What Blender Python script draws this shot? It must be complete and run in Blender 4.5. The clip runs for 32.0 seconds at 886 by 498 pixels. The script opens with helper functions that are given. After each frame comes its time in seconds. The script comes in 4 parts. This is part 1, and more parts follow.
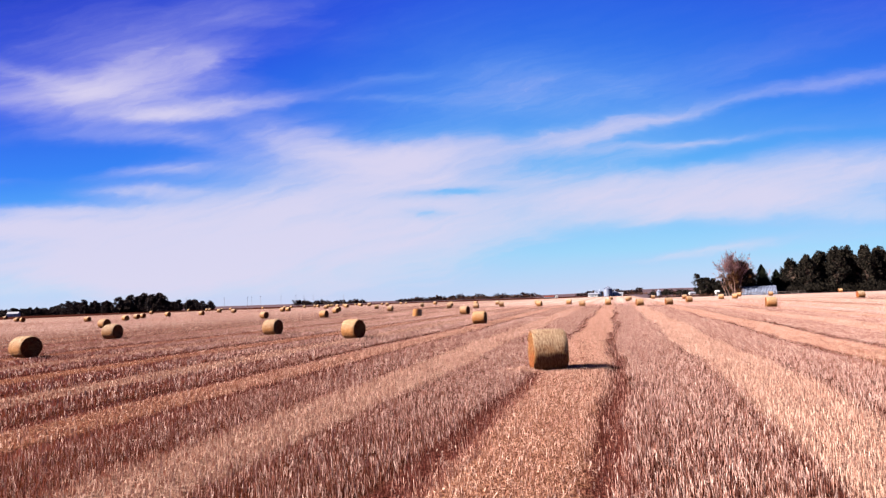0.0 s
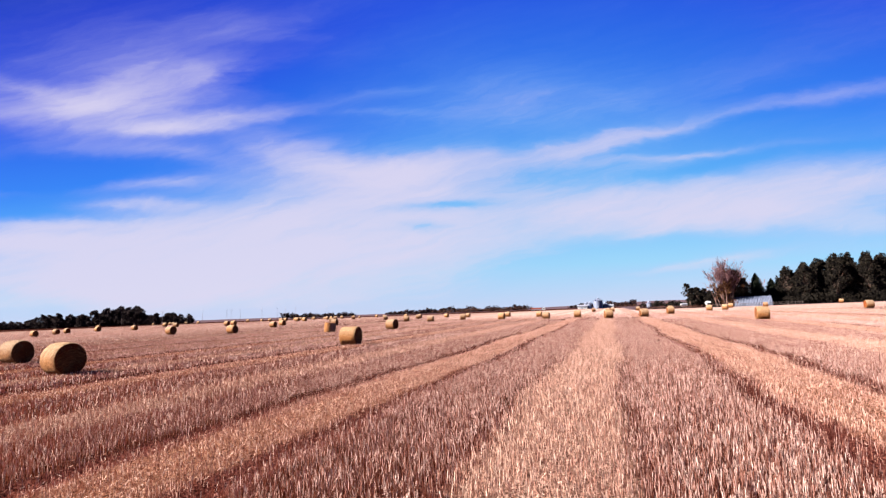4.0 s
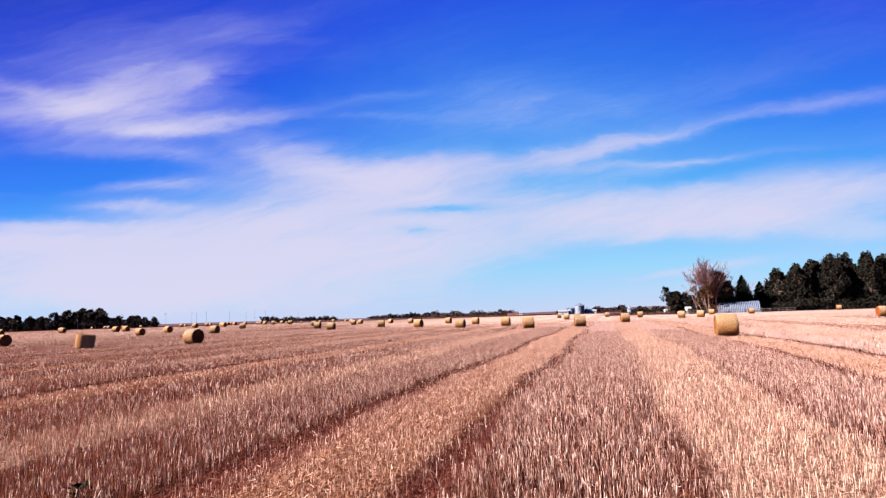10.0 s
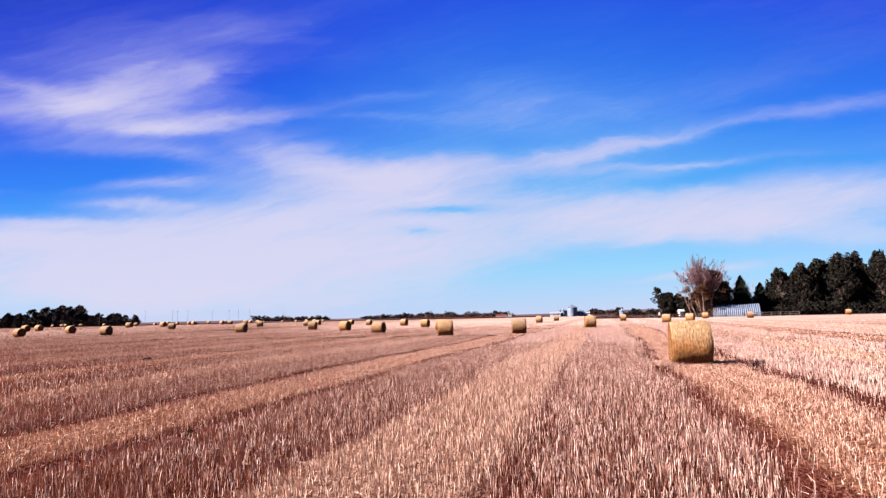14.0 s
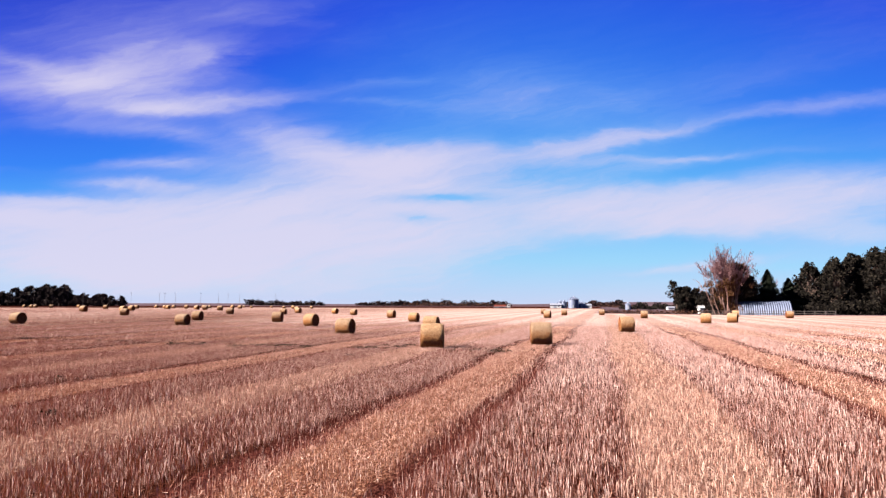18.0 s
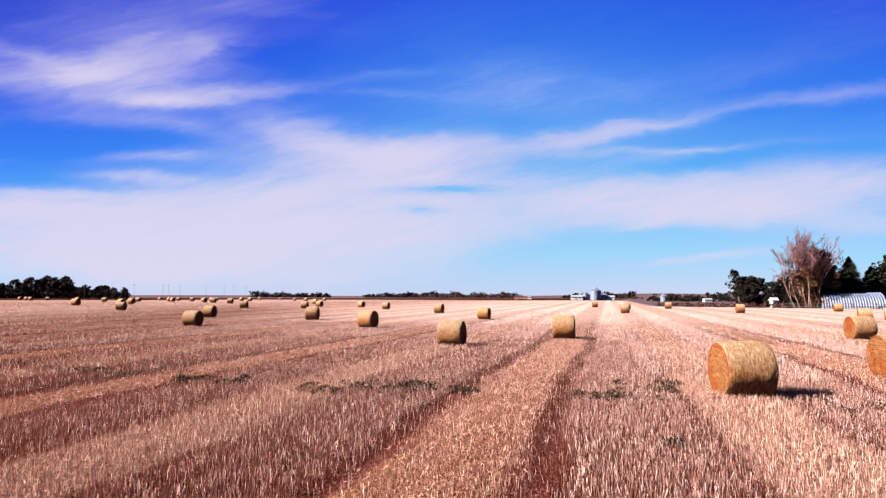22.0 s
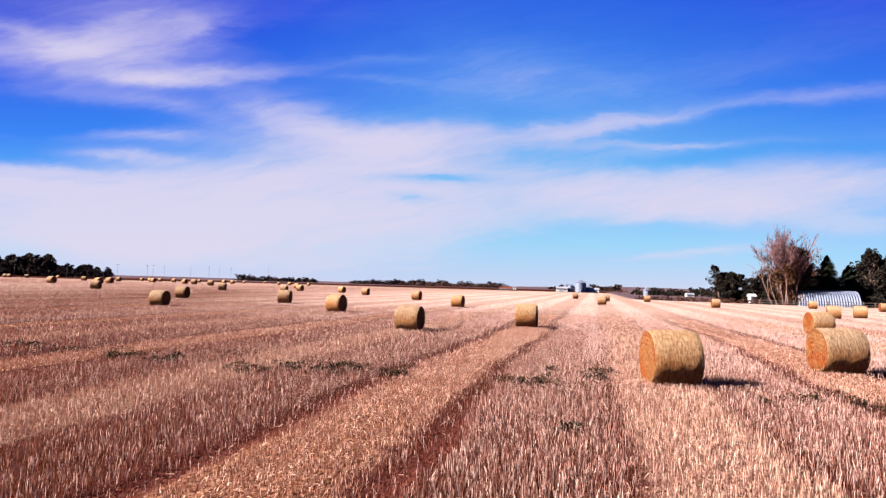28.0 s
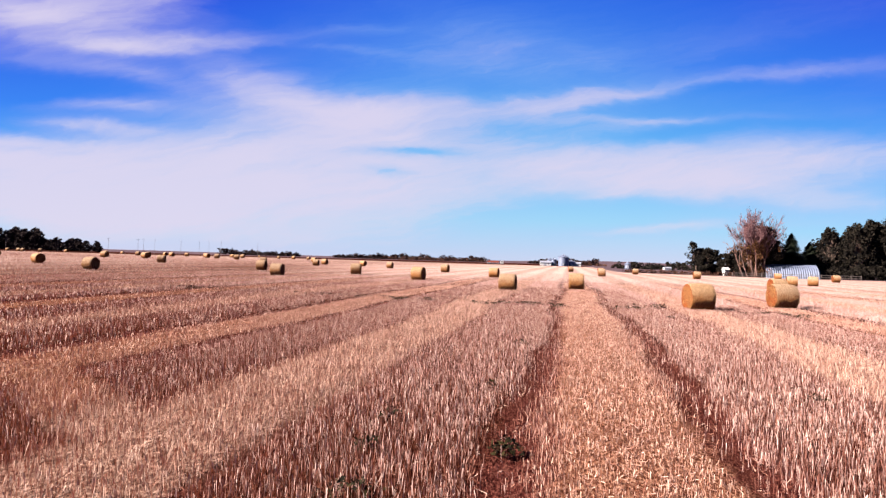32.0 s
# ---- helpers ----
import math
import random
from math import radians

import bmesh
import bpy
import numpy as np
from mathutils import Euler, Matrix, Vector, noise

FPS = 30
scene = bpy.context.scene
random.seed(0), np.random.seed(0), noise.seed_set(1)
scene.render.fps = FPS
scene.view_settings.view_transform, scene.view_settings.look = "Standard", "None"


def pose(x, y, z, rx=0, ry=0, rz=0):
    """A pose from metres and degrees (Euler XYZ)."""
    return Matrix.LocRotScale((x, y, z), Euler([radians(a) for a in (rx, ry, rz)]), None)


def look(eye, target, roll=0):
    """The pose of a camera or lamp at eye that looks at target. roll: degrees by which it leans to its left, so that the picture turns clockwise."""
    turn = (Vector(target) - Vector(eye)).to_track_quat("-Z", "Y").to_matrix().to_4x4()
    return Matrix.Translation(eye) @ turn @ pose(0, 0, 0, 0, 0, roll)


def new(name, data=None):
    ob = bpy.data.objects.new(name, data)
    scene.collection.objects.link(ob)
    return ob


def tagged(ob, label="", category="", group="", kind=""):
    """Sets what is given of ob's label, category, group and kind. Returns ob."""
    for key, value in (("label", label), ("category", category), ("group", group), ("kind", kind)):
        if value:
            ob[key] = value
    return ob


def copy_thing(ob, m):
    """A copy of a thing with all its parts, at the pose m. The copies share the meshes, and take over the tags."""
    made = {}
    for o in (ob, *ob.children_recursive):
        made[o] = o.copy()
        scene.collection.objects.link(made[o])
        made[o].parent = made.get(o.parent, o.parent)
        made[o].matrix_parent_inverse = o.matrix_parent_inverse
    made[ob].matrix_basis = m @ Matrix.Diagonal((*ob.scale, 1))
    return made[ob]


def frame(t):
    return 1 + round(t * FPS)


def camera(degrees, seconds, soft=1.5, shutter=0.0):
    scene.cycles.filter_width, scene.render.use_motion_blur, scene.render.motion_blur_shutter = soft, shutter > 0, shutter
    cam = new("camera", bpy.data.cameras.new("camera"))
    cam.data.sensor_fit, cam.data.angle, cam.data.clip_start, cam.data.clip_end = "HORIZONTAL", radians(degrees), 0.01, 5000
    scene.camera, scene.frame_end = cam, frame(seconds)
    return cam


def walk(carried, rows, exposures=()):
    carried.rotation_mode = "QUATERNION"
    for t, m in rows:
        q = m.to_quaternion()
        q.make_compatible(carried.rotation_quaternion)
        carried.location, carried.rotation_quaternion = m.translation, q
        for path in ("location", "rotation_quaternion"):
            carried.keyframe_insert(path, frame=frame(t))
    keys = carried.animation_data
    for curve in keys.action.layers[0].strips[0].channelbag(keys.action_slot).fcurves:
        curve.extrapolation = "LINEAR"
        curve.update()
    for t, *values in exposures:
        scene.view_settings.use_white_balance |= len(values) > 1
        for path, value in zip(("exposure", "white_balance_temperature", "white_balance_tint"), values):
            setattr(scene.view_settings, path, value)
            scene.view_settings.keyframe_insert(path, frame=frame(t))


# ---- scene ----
# Stubble field with round straw bales, flown over low; rows of the field run along +y.

# ---- camera ----
cam = camera(72.0, 32.0, soft=1.35)
# seconds, x, y, z, heading to the left of +y, pitch up, roll
ROWS = (
    (0.0, 0.000, 0.000, 2.825, 15.614, 4.674, -2.036),
    (0.5, 0.354, 2.499, 2.750, 15.537, 4.874, -2.122),
    (1.0, 0.881, 5.073, 2.653, 15.472, 5.095, -2.217),
    (1.5, 1.557, 7.673, 2.541, 15.449, 5.283, -2.304),
    (2.0, 2.300, 10.322, 2.457, 15.456, 5.442, -2.327),
    (2.5, 3.072, 13.021, 2.409, 15.459, 5.628, -2.318),
    (3.0, 3.832, 15.672, 2.242, 15.418, 5.749, -2.275),
    (3.5, 4.505, 18.369, 2.224, 15.356, 5.849, -2.256),
    (4.0, 5.139, 20.975, 2.256, 15.271, 5.854, -2.188),
    (4.5, 5.711, 23.355, 2.303, 15.218, 5.885, -2.161),
    (5.0, 6.285, 25.871, 2.262, 15.170, 5.931, -2.135),
    (5.5, 6.873, 28.485, 2.171, 15.127, 5.987, -2.109),
    (6.0, 7.484, 31.162, 2.067, 15.087, 6.048, -2.083),
    (6.5, 8.130, 33.863, 1.987, 15.048, 6.108, -2.057),
    (7.0, 8.822, 36.551, 1.969, 15.011, 6.163, -2.030),
    (7.5, 9.591, 39.225, 2.012, 14.982, 6.190, -2.001),
    (8.0, 10.409, 41.846, 2.111, 14.914, 6.237, -1.973),
    (8.5, 11.234, 44.411, 2.208, 14.863, 6.248, -1.950),
    (9.0, 12.032, 46.925, 2.217, 14.830, 6.270, -1.866),
    (9.5, 12.754, 49.460, 2.115, 14.787, 6.259, -1.849),
    (10.0, 13.483, 52.068, 1.971, 14.739, 6.238, -1.818),
    (10.5, 14.222, 54.701, 1.871, 14.721, 6.257, -1.734),
    (11.0, 14.959, 57.308, 1.839, 14.730, 6.313, -1.598),
    (11.5, 15.645, 59.966, 1.844, 14.753, 6.288, -1.488),
    (12.0, 16.255, 62.616, 1.858, 14.769, 6.291, -1.454),
    (12.5, 16.769, 65.204, 1.840, 14.723, 6.313, -1.422),
    (13.0, 17.233, 67.753, 1.815, 14.648, 6.338, -1.359),
    (13.5, 17.775, 70.397, 1.800, 14.749, 6.345, -1.324),
    (14.0, 18.270, 73.014, 1.812, 14.842, 6.318, -1.256),
    (14.5, 18.690, 75.542, 1.854, 14.924, 6.292, -1.132),
    (15.0, 18.869, 77.932, 1.856, 14.916, 6.229, -0.946),
    (15.5, 18.787, 80.211, 1.852, 14.851, 6.129, -0.722),
    (16.0, 18.423, 82.405, 1.877, 14.764, 5.994, -0.488),
    (16.5, 17.755, 84.539, 1.967, 14.689, 5.824, -0.271),
    (17.0, 16.762, 86.639, 2.156, 14.660, 5.622, -0.096),
    (17.5, 15.548, 88.780, 2.409, 14.696, 5.443, 0.014),
    (18.0, 14.124, 90.920, 2.611, 14.691, 5.175, 0.120),
    (18.5, 12.576, 93.018, 2.771, 14.654, 4.942, 0.284),
    (19.0, 11.011, 95.008, 2.852, 14.748, 4.788, 0.373),
    (19.5, 9.405, 96.889, 2.836, 14.805, 4.665, 0.391),
    (20.0, 7.815, 98.878, 2.776, 14.921, 4.577, 0.339),
    (20.5, 6.087, 100.913, 2.755, 14.996, 4.512, 0.315),
    (21.0, 4.307, 102.957, 2.737, 15.005, 4.419, 0.299),
    (21.5, 2.577, 105.035, 2.720, 15.003, 4.386, 0.218),
    (22.0, 0.881, 107.235, 2.716, 14.981, 4.396, 0.067),
    (22.5, -0.635, 109.493, 2.804, 15.029, 4.464, -0.249),
    (23.0, -1.545, 111.421, 2.888, 15.091, 4.371, -0.469),
    (23.5, -1.846, 112.986, 2.913, 15.245, 4.314, -0.552),
    (24.0, -1.458, 114.117, 2.888, 15.425, 4.338, -0.551),
    (24.5, -0.928, 114.869, 2.836, 15.497, 4.334, -0.409),
    (25.0, -0.318, 115.167, 2.831, 15.526, 4.504, -0.244),
    (25.5, 0.422, 114.870, 2.742, 15.497, 4.494, -0.029),
    (26.0, 1.189, 114.012, 2.660, 15.340, 4.423, 0.265),
    (26.5, 1.874, 112.737, 2.594, 15.079, 4.282, 0.605),
    (27.0, 2.368, 111.192, 2.550, 14.740, 4.060, 0.960),
    (27.5, 2.560, 109.521, 2.536, 14.350, 3.749, 1.296),
    (28.0, 2.342, 107.870, 2.558, 13.933, 3.339, 1.581),
    (28.5, 1.916, 106.047, 2.555, 13.489, 2.975, 1.744),
    (29.0, 1.436, 104.001, 2.539, 13.121, 2.609, 1.831),
    (29.5, 0.812, 101.841, 2.531, 12.756, 2.267, 1.873),
    (30.0, 0.144, 99.566, 2.517, 12.466, 1.914, 1.867),
    (30.5, -0.578, 97.254, 2.501, 12.231, 1.623, 1.824),
    (31.0, -1.279, 94.972, 2.468, 12.001, 1.359, 1.787),
    (31.5, -1.938, 92.690, 2.440, 11.815, 1.144, 1.728),
    (32.0, -2.529, 90.420, 2.402, 11.670, 0.963, 1.640),
)


def flown(x, y, z, yaw, pitch, roll):
    a, b = radians(yaw), radians(pitch)
    way = Vector((-math.sin(a) * math.cos(b), math.cos(a) * math.cos(b), math.sin(b)))
    return look((x, y, z), Vector((x, y, z)) + 10 * way, roll)


walk(cam, [(t, flown(*row)) for t, *row in ROWS], [(0.0, 3.19, 6500, 14.0), (4.5, 3.19, 6450, 13.5), (9.0, 3.19, 6400, 13.0), (13.0, 3.19, 6330, 12.4), (17.0, 3.19, 6420, 13.2), (21.0, 3.19, 6500, 14.0), (25.0, 3.19, 6560, 14.6), (32.0, 3.19, 6600, 15.0)])

# ---- light ----
SUN_DIR = Vector((-0.772, -0.315, 0.553)).normalized()
lamp = new("sun", bpy.data.lights.new("sun", "SUN"))
lamp.data.energy, lamp.data.angle, lamp.data.color = 5.0, radians(0.55), (1.0, 0.9, 0.79)
lamp.matrix_world = look((0, 0, 60), Vector((0, 0, 60)) - SUN_DIR)

world = bpy.data.worlds.new("sky")
scene.world = world
world.use_nodes = True


class Nodes:
    """A short hand for node trees: sockets or numbers in, a socket out."""

    def __init__(self, tree):
        self.tree = tree
        tree.nodes.clear()

    def add(self, kind, ins=(), **props):
        node = self.tree.nodes.new(kind)
        if "operation" in props:
            node.operation = props["operation"]
            if "use_clamp" in props:
                node.use_clamp = props["use_clamp"]
        if "data_type" in props:
            node.data_type, node.blend_type = props["data_type"], props["blend_type"]
        if "interpolation_type" in props:
            node.interpolation_type = props["interpolation_type"]
        for key, value in dict(ins).items():
            if isinstance(value, bpy.types.NodeSocket):
                self.tree.links.new(value, node.inputs[key])
            else:
                node.inputs[key].default_value = value
        return node

    def math(self, op, a, b=0.0, c=0.0, clamp=False):
        return self.add("ShaderNodeMath", {0: a, 1: b, 2: c}, operation=op, use_clamp=clamp).outputs[0]

    def vec(self, op, a, b=(0, 0, 0)):
        node = self.add("ShaderNodeVectorMath", {0: a, 1: b}, operation=op)
        return node.outputs["Value"] if op in ("DOT_PRODUCT", "LENGTH") else node.outputs[0]

    def noise(self, at, scale, detail=4.0, rough=0.55, distort=0.0):
        return self.add("ShaderNodeTexNoise", {"Vector": at, "Scale": scale, "Detail": detail, "Roughness": rough, "Distortion": distort}).outputs[0]

    def ramp(self, fac, stops):
        node = self.add("ShaderNodeValToRGB", {0: fac})
        el = node.color_ramp.elements
        while len(el) < len(stops):
            el.new(0.5)
        for e, (p, c) in zip(el, stops):
            e.position, e.color = p, (*c, 1.0) if len(c) == 3 else c
        return node.outputs[0]

    def mix(self, fac, a, b, mode="MIX"):
        a, b = [(*v, 1.0) if isinstance(v, tuple) and len(v) == 3 else v for v in (a, b)]
        return self.add("ShaderNodeMix", {0: fac, 6: a, 7: b}, data_type="RGBA", blend_type=mode).outputs[2]

    def between(self, x, lo, hi):
        """0 below lo, 1 above hi, smooth."""
        return self.add("ShaderNodeMapRange", {0: x, 1: lo, 2: hi, 3: 0.0, 4: 1.0}, interpolation_type="SMOOTHSTEP").outputs[0]

    def xyz(self, x, y, z):
        return self.add("ShaderNodeCombineXYZ", {0: x, 1: y, 2: z}).outputs[0]

    def split(self, v):
        return self.add("ShaderNodeSeparateXYZ", {0: v}).outputs


def build_sky():
    n = Nodes(world.node_tree)
    way = n.add("ShaderNodeTexCoord").outputs["Generated"]
    air = n.add("ShaderNodeTexSky")
    air.sky_type, air.sun_disc, air.sun_elevation, air.sun_rotation = "NISHITA", False, math.asin(SUN_DIR.z), math.atan2(SUN_DIR.x, SUN_DIR.y)
    air.altitude, air.air_density, air.dust_density, air.ozone_density = 900.0, 1.0, 0.4, 6.0
    up = n.split(way)[2]
    # bluer to both sides: the lens's corner darkening put into the sky colour
    side = n.vec("DOT_PRODUCT", way, (0.995, 0.1, 0.0))
    arch = n.math("MULTIPLY_ADD", n.math("MULTIPLY", side, side), 1.2, 0.74)
    # deep dry-air blue overhead, paling towards the land
    deep = n.ramp(n.math("MULTIPLY", up, arch), [(0.0, HAZE), (0.05, (0.37, 0.73, 0.93)), (0.13, (0.13, 0.52, 0.94)), (0.24, (0.03, 0.23, 0.9)), (0.36, (0.016, 0.085, 0.78)), (0.48, (0.012, 0.04, 0.62)), (0.68, (0.01, 0.022, 0.17)), (1.0, (0.007, 0.013, 0.09))])
    blue = n.mix(0.15, deep, n.mix(1.0, air.outputs[0], (0.06, 0.09, 0.16), "MULTIPLY"))
    # a flat sheet of cirrus seen from below: places on it across and up from the field's far end
    ahead = n.math("MAXIMUM", n.vec("DOT_PRODUCT", way, (-0.2538, 0.9673, 0.0)), 0.06)
    u = n.math("DIVIDE", n.vec("DOT_PRODUCT", way, (0.9673, 0.2538, 0.0)), ahead)
    v = n.math("DIVIDE", up, ahead)
    flat = n.xyz(u, v, 0.0)
    half = (0.5, 0.5, 0.5)

    def stir(at, scale, stretch, amount, detail=3.0):
        by = n.add("ShaderNodeTexNoise", {"Vector": n.vec("MULTIPLY", at, stretch), "Scale": scale, "Detail": detail, "Roughness": 0.6}).outputs[1]
        return n.vec("ADD", at, n.vec("MULTIPLY", n.vec("SUBTRACT", by, half), amount))

    bent = stir(flat, 2.3, (1.0, 1.6, 1.0), (0.1, 0.03, 0.0))
    bent = stir(bent, 6.0, (1.0, 2.4, 1.0), (0.13, 0.032, 0.0), 4.0)
    bent = stir(bent, 20.0, (1.0, 3.2, 1.0), (0.05, 0.008, 0.0), 4.0)
    total = 0.0
    # wisps: where, half length, half width, tilt in degrees, weight (below zero: a clear gap)
    for (cu, cv), a, b, tilt, weight in WISPS:
        p = n.vec("SUBTRACT", bent, (cu, cv, 0.0))
        c, s = math.cos(radians(tilt)), math.sin(radians(tilt))
        x = n.math("MULTIPLY", n.vec("DOT_PRODUCT", p, (c, s, 0.0)), 1 / a)
        y = n.math("MULTIPLY", n.vec("DOT_PRODUCT", p, (-s, c, 0.0)), 1 / b)
        r = n.math("MULTIPLY_ADD", x, x, n.math("MULTIPLY", y, y))
        total = n.math("MULTIPLY_ADD", n.math("POWER", 2.718, n.math("MULTIPLY", r, -1.0)), weight, total)
    # feathery grain drawn out along the wind, rising a little to the right
    c, s = math.cos(radians(14)), math.sin(radians(14))
    wind = n.xyz(n.vec("DOT_PRODUCT", bent, (c * 1.9, s * 1.9, 0.0)), n.vec("DOT_PRODUCT", bent, (-s * 11.0, c * 11.0, 0.0)), 0.0)
    grain = n.math("MULTIPLY_ADD", n.noise(wind, 1.7, 6.0, 0.6, 0.5), 2.0, -1.0)
    fibre = n.math("MULTIPLY_ADD", n.noise(n.vec("MULTIPLY", wind, (1.0, 2.4, 1.0)), 4.5, 5.0, 0.62, 0.3), 2.0, -1.0)
    veil = n.between(n.noise(wind, 0.75, 7.0, 0.66), 0.3, 0.85)
    puff = n.math("MULTIPLY_ADD", fibre, 0.26, grain)
    cover = n.math("MULTIPLY_ADD", puff, n.math("MULTIPLY_ADD", n.math("MAXIMUM", total, 0.0), 0.46, 0.09), total)
    cover = n.math("MULTIPLY_ADD", veil, 0.18, cover)
    cover = n.between(cover, -0.04, 1.16)
    # elsewhere in the sky the same kind of cirrus goes on
    rest = n.between(n.noise(n.vec("MULTIPLY", way, (2.0, 2.0, 6.0)), 1.6, 6.0, 0.6, 0.4), 0.45, 0.8)
    front = n.between(n.vec("DOT_PRODUCT", way, (-0.2538, 0.9673, 0.0)), 0.35, 0.6)
    cover = n.math("ADD", n.math("MULTIPLY", cover, front), n.math("MULTIPLY", n.math("MULTIPLY", rest, 0.35), n.math("SUBTRACT", 1.0, front)), clamp=True)
    mid = n.math("MULTIPLY", n.between(u, -0.3, -0.02), n.between(u, 0.62, 0.25))
    thin = n.mix(mid, (0.62, 0.61, 0.9), (0.36, 0.62, 0.95))
    tone = n.mix(n.math("MULTIPLY", cover, 0.9), blue, n.mix(n.between(cover, 0.12, 0.62), thin, CLOUD))
    back = n.add("ShaderNodeBackground", {"Color": tone, "Strength": SKY})
    n.tree.links.new(back.outputs[0], n.add("ShaderNodeOutputWorld").inputs[0])


SKY, HAZE, CLOUD = 0.11, (0.66, 0.72, 0.9), (0.73, 0.695, 0.86)
WISPS = (
    ((-0.569, 0.097), 0.303, 0.057, -1.2, 1.00),
    ((-0.125, 0.120), 0.327, 0.070, 0.9, 0.90),
    ((-0.402, 0.165), 0.192, 0.030, 1.2, 0.45),
    ((-0.115, 0.210), 0.226, 0.039, -0.4, 0.60),
    ((-0.001, 0.245), 0.208, 0.024, 0.5, 0.45),
    ((-0.405, 0.039), 0.510, 0.037, -1.6, 0.45),
    ((-0.758, 0.147), 0.258, 0.022, -1.6, 0.60),
    ((0.300, 0.275), 0.150, 0.015, 7.6, 0.46),
    ((0.633, 0.332), 0.254, 0.017, 8.2, 0.44),
    ((0.232, 0.257), 0.092, 0.024, 9.9, 0.30),
    ((0.297, 0.165), 0.190, 0.038, 1.8, 0.70),
    ((0.640, 0.190), 0.250, 0.036, 3.0, 0.80),
    ((0.483, 0.140), 0.200, 0.028, 3.0, 0.58),
    ((0.690, 0.118), 0.170, 0.028, 0.0, 0.46),
    ((0.430, 0.245), 0.176, 0.007, 2.5, 0.30),
    ((0.400, 0.062), 0.150, 0.010, 6.0, 0.48),
    ((0.663, 0.074), 0.186, 0.013, 1.3, 0.14),
    ((-0.660, 0.362), 0.230, 0.034, -4.0, 0.52),
    ((-0.490, 0.323), 0.129, 0.011, -0.8, 0.45),
    ((-0.345, 0.341), 0.128, 0.013, 6.5, 0.46),
    ((-0.535, 0.395), 0.150, 0.056, 4.2, 0.46),
    ((-0.401, 0.420), 0.059, 0.024, 14.0, 0.20),
    ((-0.729, 0.408), 0.105, 0.015, -21.0, 0.25),
    ((-0.500, 0.465), 0.230, 0.060, 4.0, 0.19),
    ((-0.378, 0.510), 0.130, 0.026, -0.1, 0.13),
    ((-0.285, 0.478), 0.078, 0.009, -3.6, 0.12),
    ((-0.556, 0.295), 0.129, 0.015, -2.9, 0.30),
    ((-0.427, 0.276), 0.088, 0.017, -13.7, 0.30),
    ((-0.230, 0.268), 0.165, 0.032, -12.5, 0.55),
    ((-0.483, 0.231), 0.104, 0.011, 2.1, 0.42),
    ((-0.543, 0.198), 0.118, 0.009, -1.2, 0.45),
    ((-0.738, 0.229), 0.057, 0.006, -1.6, 0.15),
    ((-0.095, 0.373), 0.080, 0.008, 5.8, 0.16),
    ((-0.113, 0.337), 0.096, 0.006, -3.7, 0.12),
    ((0.002, 0.323), 0.173, 0.056, 4.9, 0.25),
    ((0.099, 0.384), 0.115, 0.046, -4.1, 0.12),
    ((0.270, 0.335), 0.190, 0.050, 7.8, 0.30),
    ((0.602, 0.400), 0.241, 0.024, 12.1, 0.05),
    ((0.300, 0.225), 0.140, 0.016, 9.0, 0.22),
    ((-0.692, 0.254), 0.105, 0.022, -2.2, -0.40),
    ((0.000, 0.176), 0.095, 0.009, 1.0, -0.42),
    ((-0.055, 0.141), 0.045, 0.007, -1.0, -0.42),
    ((0.316, 0.088), 0.117, 0.013, 4.8, -0.30),
    ((-0.275, 0.400), 0.067, 0.024, -1.7, -0.20),
    ((-0.660, 0.172), 0.160, 0.010, -1.5, 0.32),
    ((-0.680, 0.200), 0.140, 0.012, -1.5, -0.26),
    ((0.500, 0.299), 0.220, 0.011, 9.0, -0.24),
    ((0.420, 0.222), 0.130, 0.011, 9.0, -0.22),
    ((0.650, 0.247), 0.100, 0.010, 4.0, -0.18),
)
build_sky()


# ---- materials ----
def material(name, rough=0.85, metal=0.0, spec=0.3):
    m = bpy.data.materials.new(name)
    m.use_nodes = True
    n = Nodes(m.node_tree)
    shader = n.add("ShaderNodeBsdfPrincipled", {"Roughness": rough, "Metallic": metal, "Specular IOR Level": spec})
    n.tree.links.new(shader.outputs[0], n.add("ShaderNodeOutputMaterial").inputs[0])
    return m, n, shader


def wire(n, shader, colour, height=None, strength=0.5, distance=0.02):
    if isinstance(colour, tuple):
        shader.inputs["Base Color"].default_value = (*colour, 1.0)
    else:
        n.tree.links.new(colour, shader.inputs["Base Color"])
    if height is not None:
        bump = n.add("ShaderNodeBump", {"Height": height, "Strength": strength, "Distance": distance})
        n.tree.links.new(bump.outputs[0], shader.inputs["Normal"])


LINK_AT, LINK_WAY = (-7.6, 97.1), (-0.8296, 0.5584)
LANE, LANE_AT = 5.78, -1.65  # spacing of the swaths, and the middle of one with wheel ruts


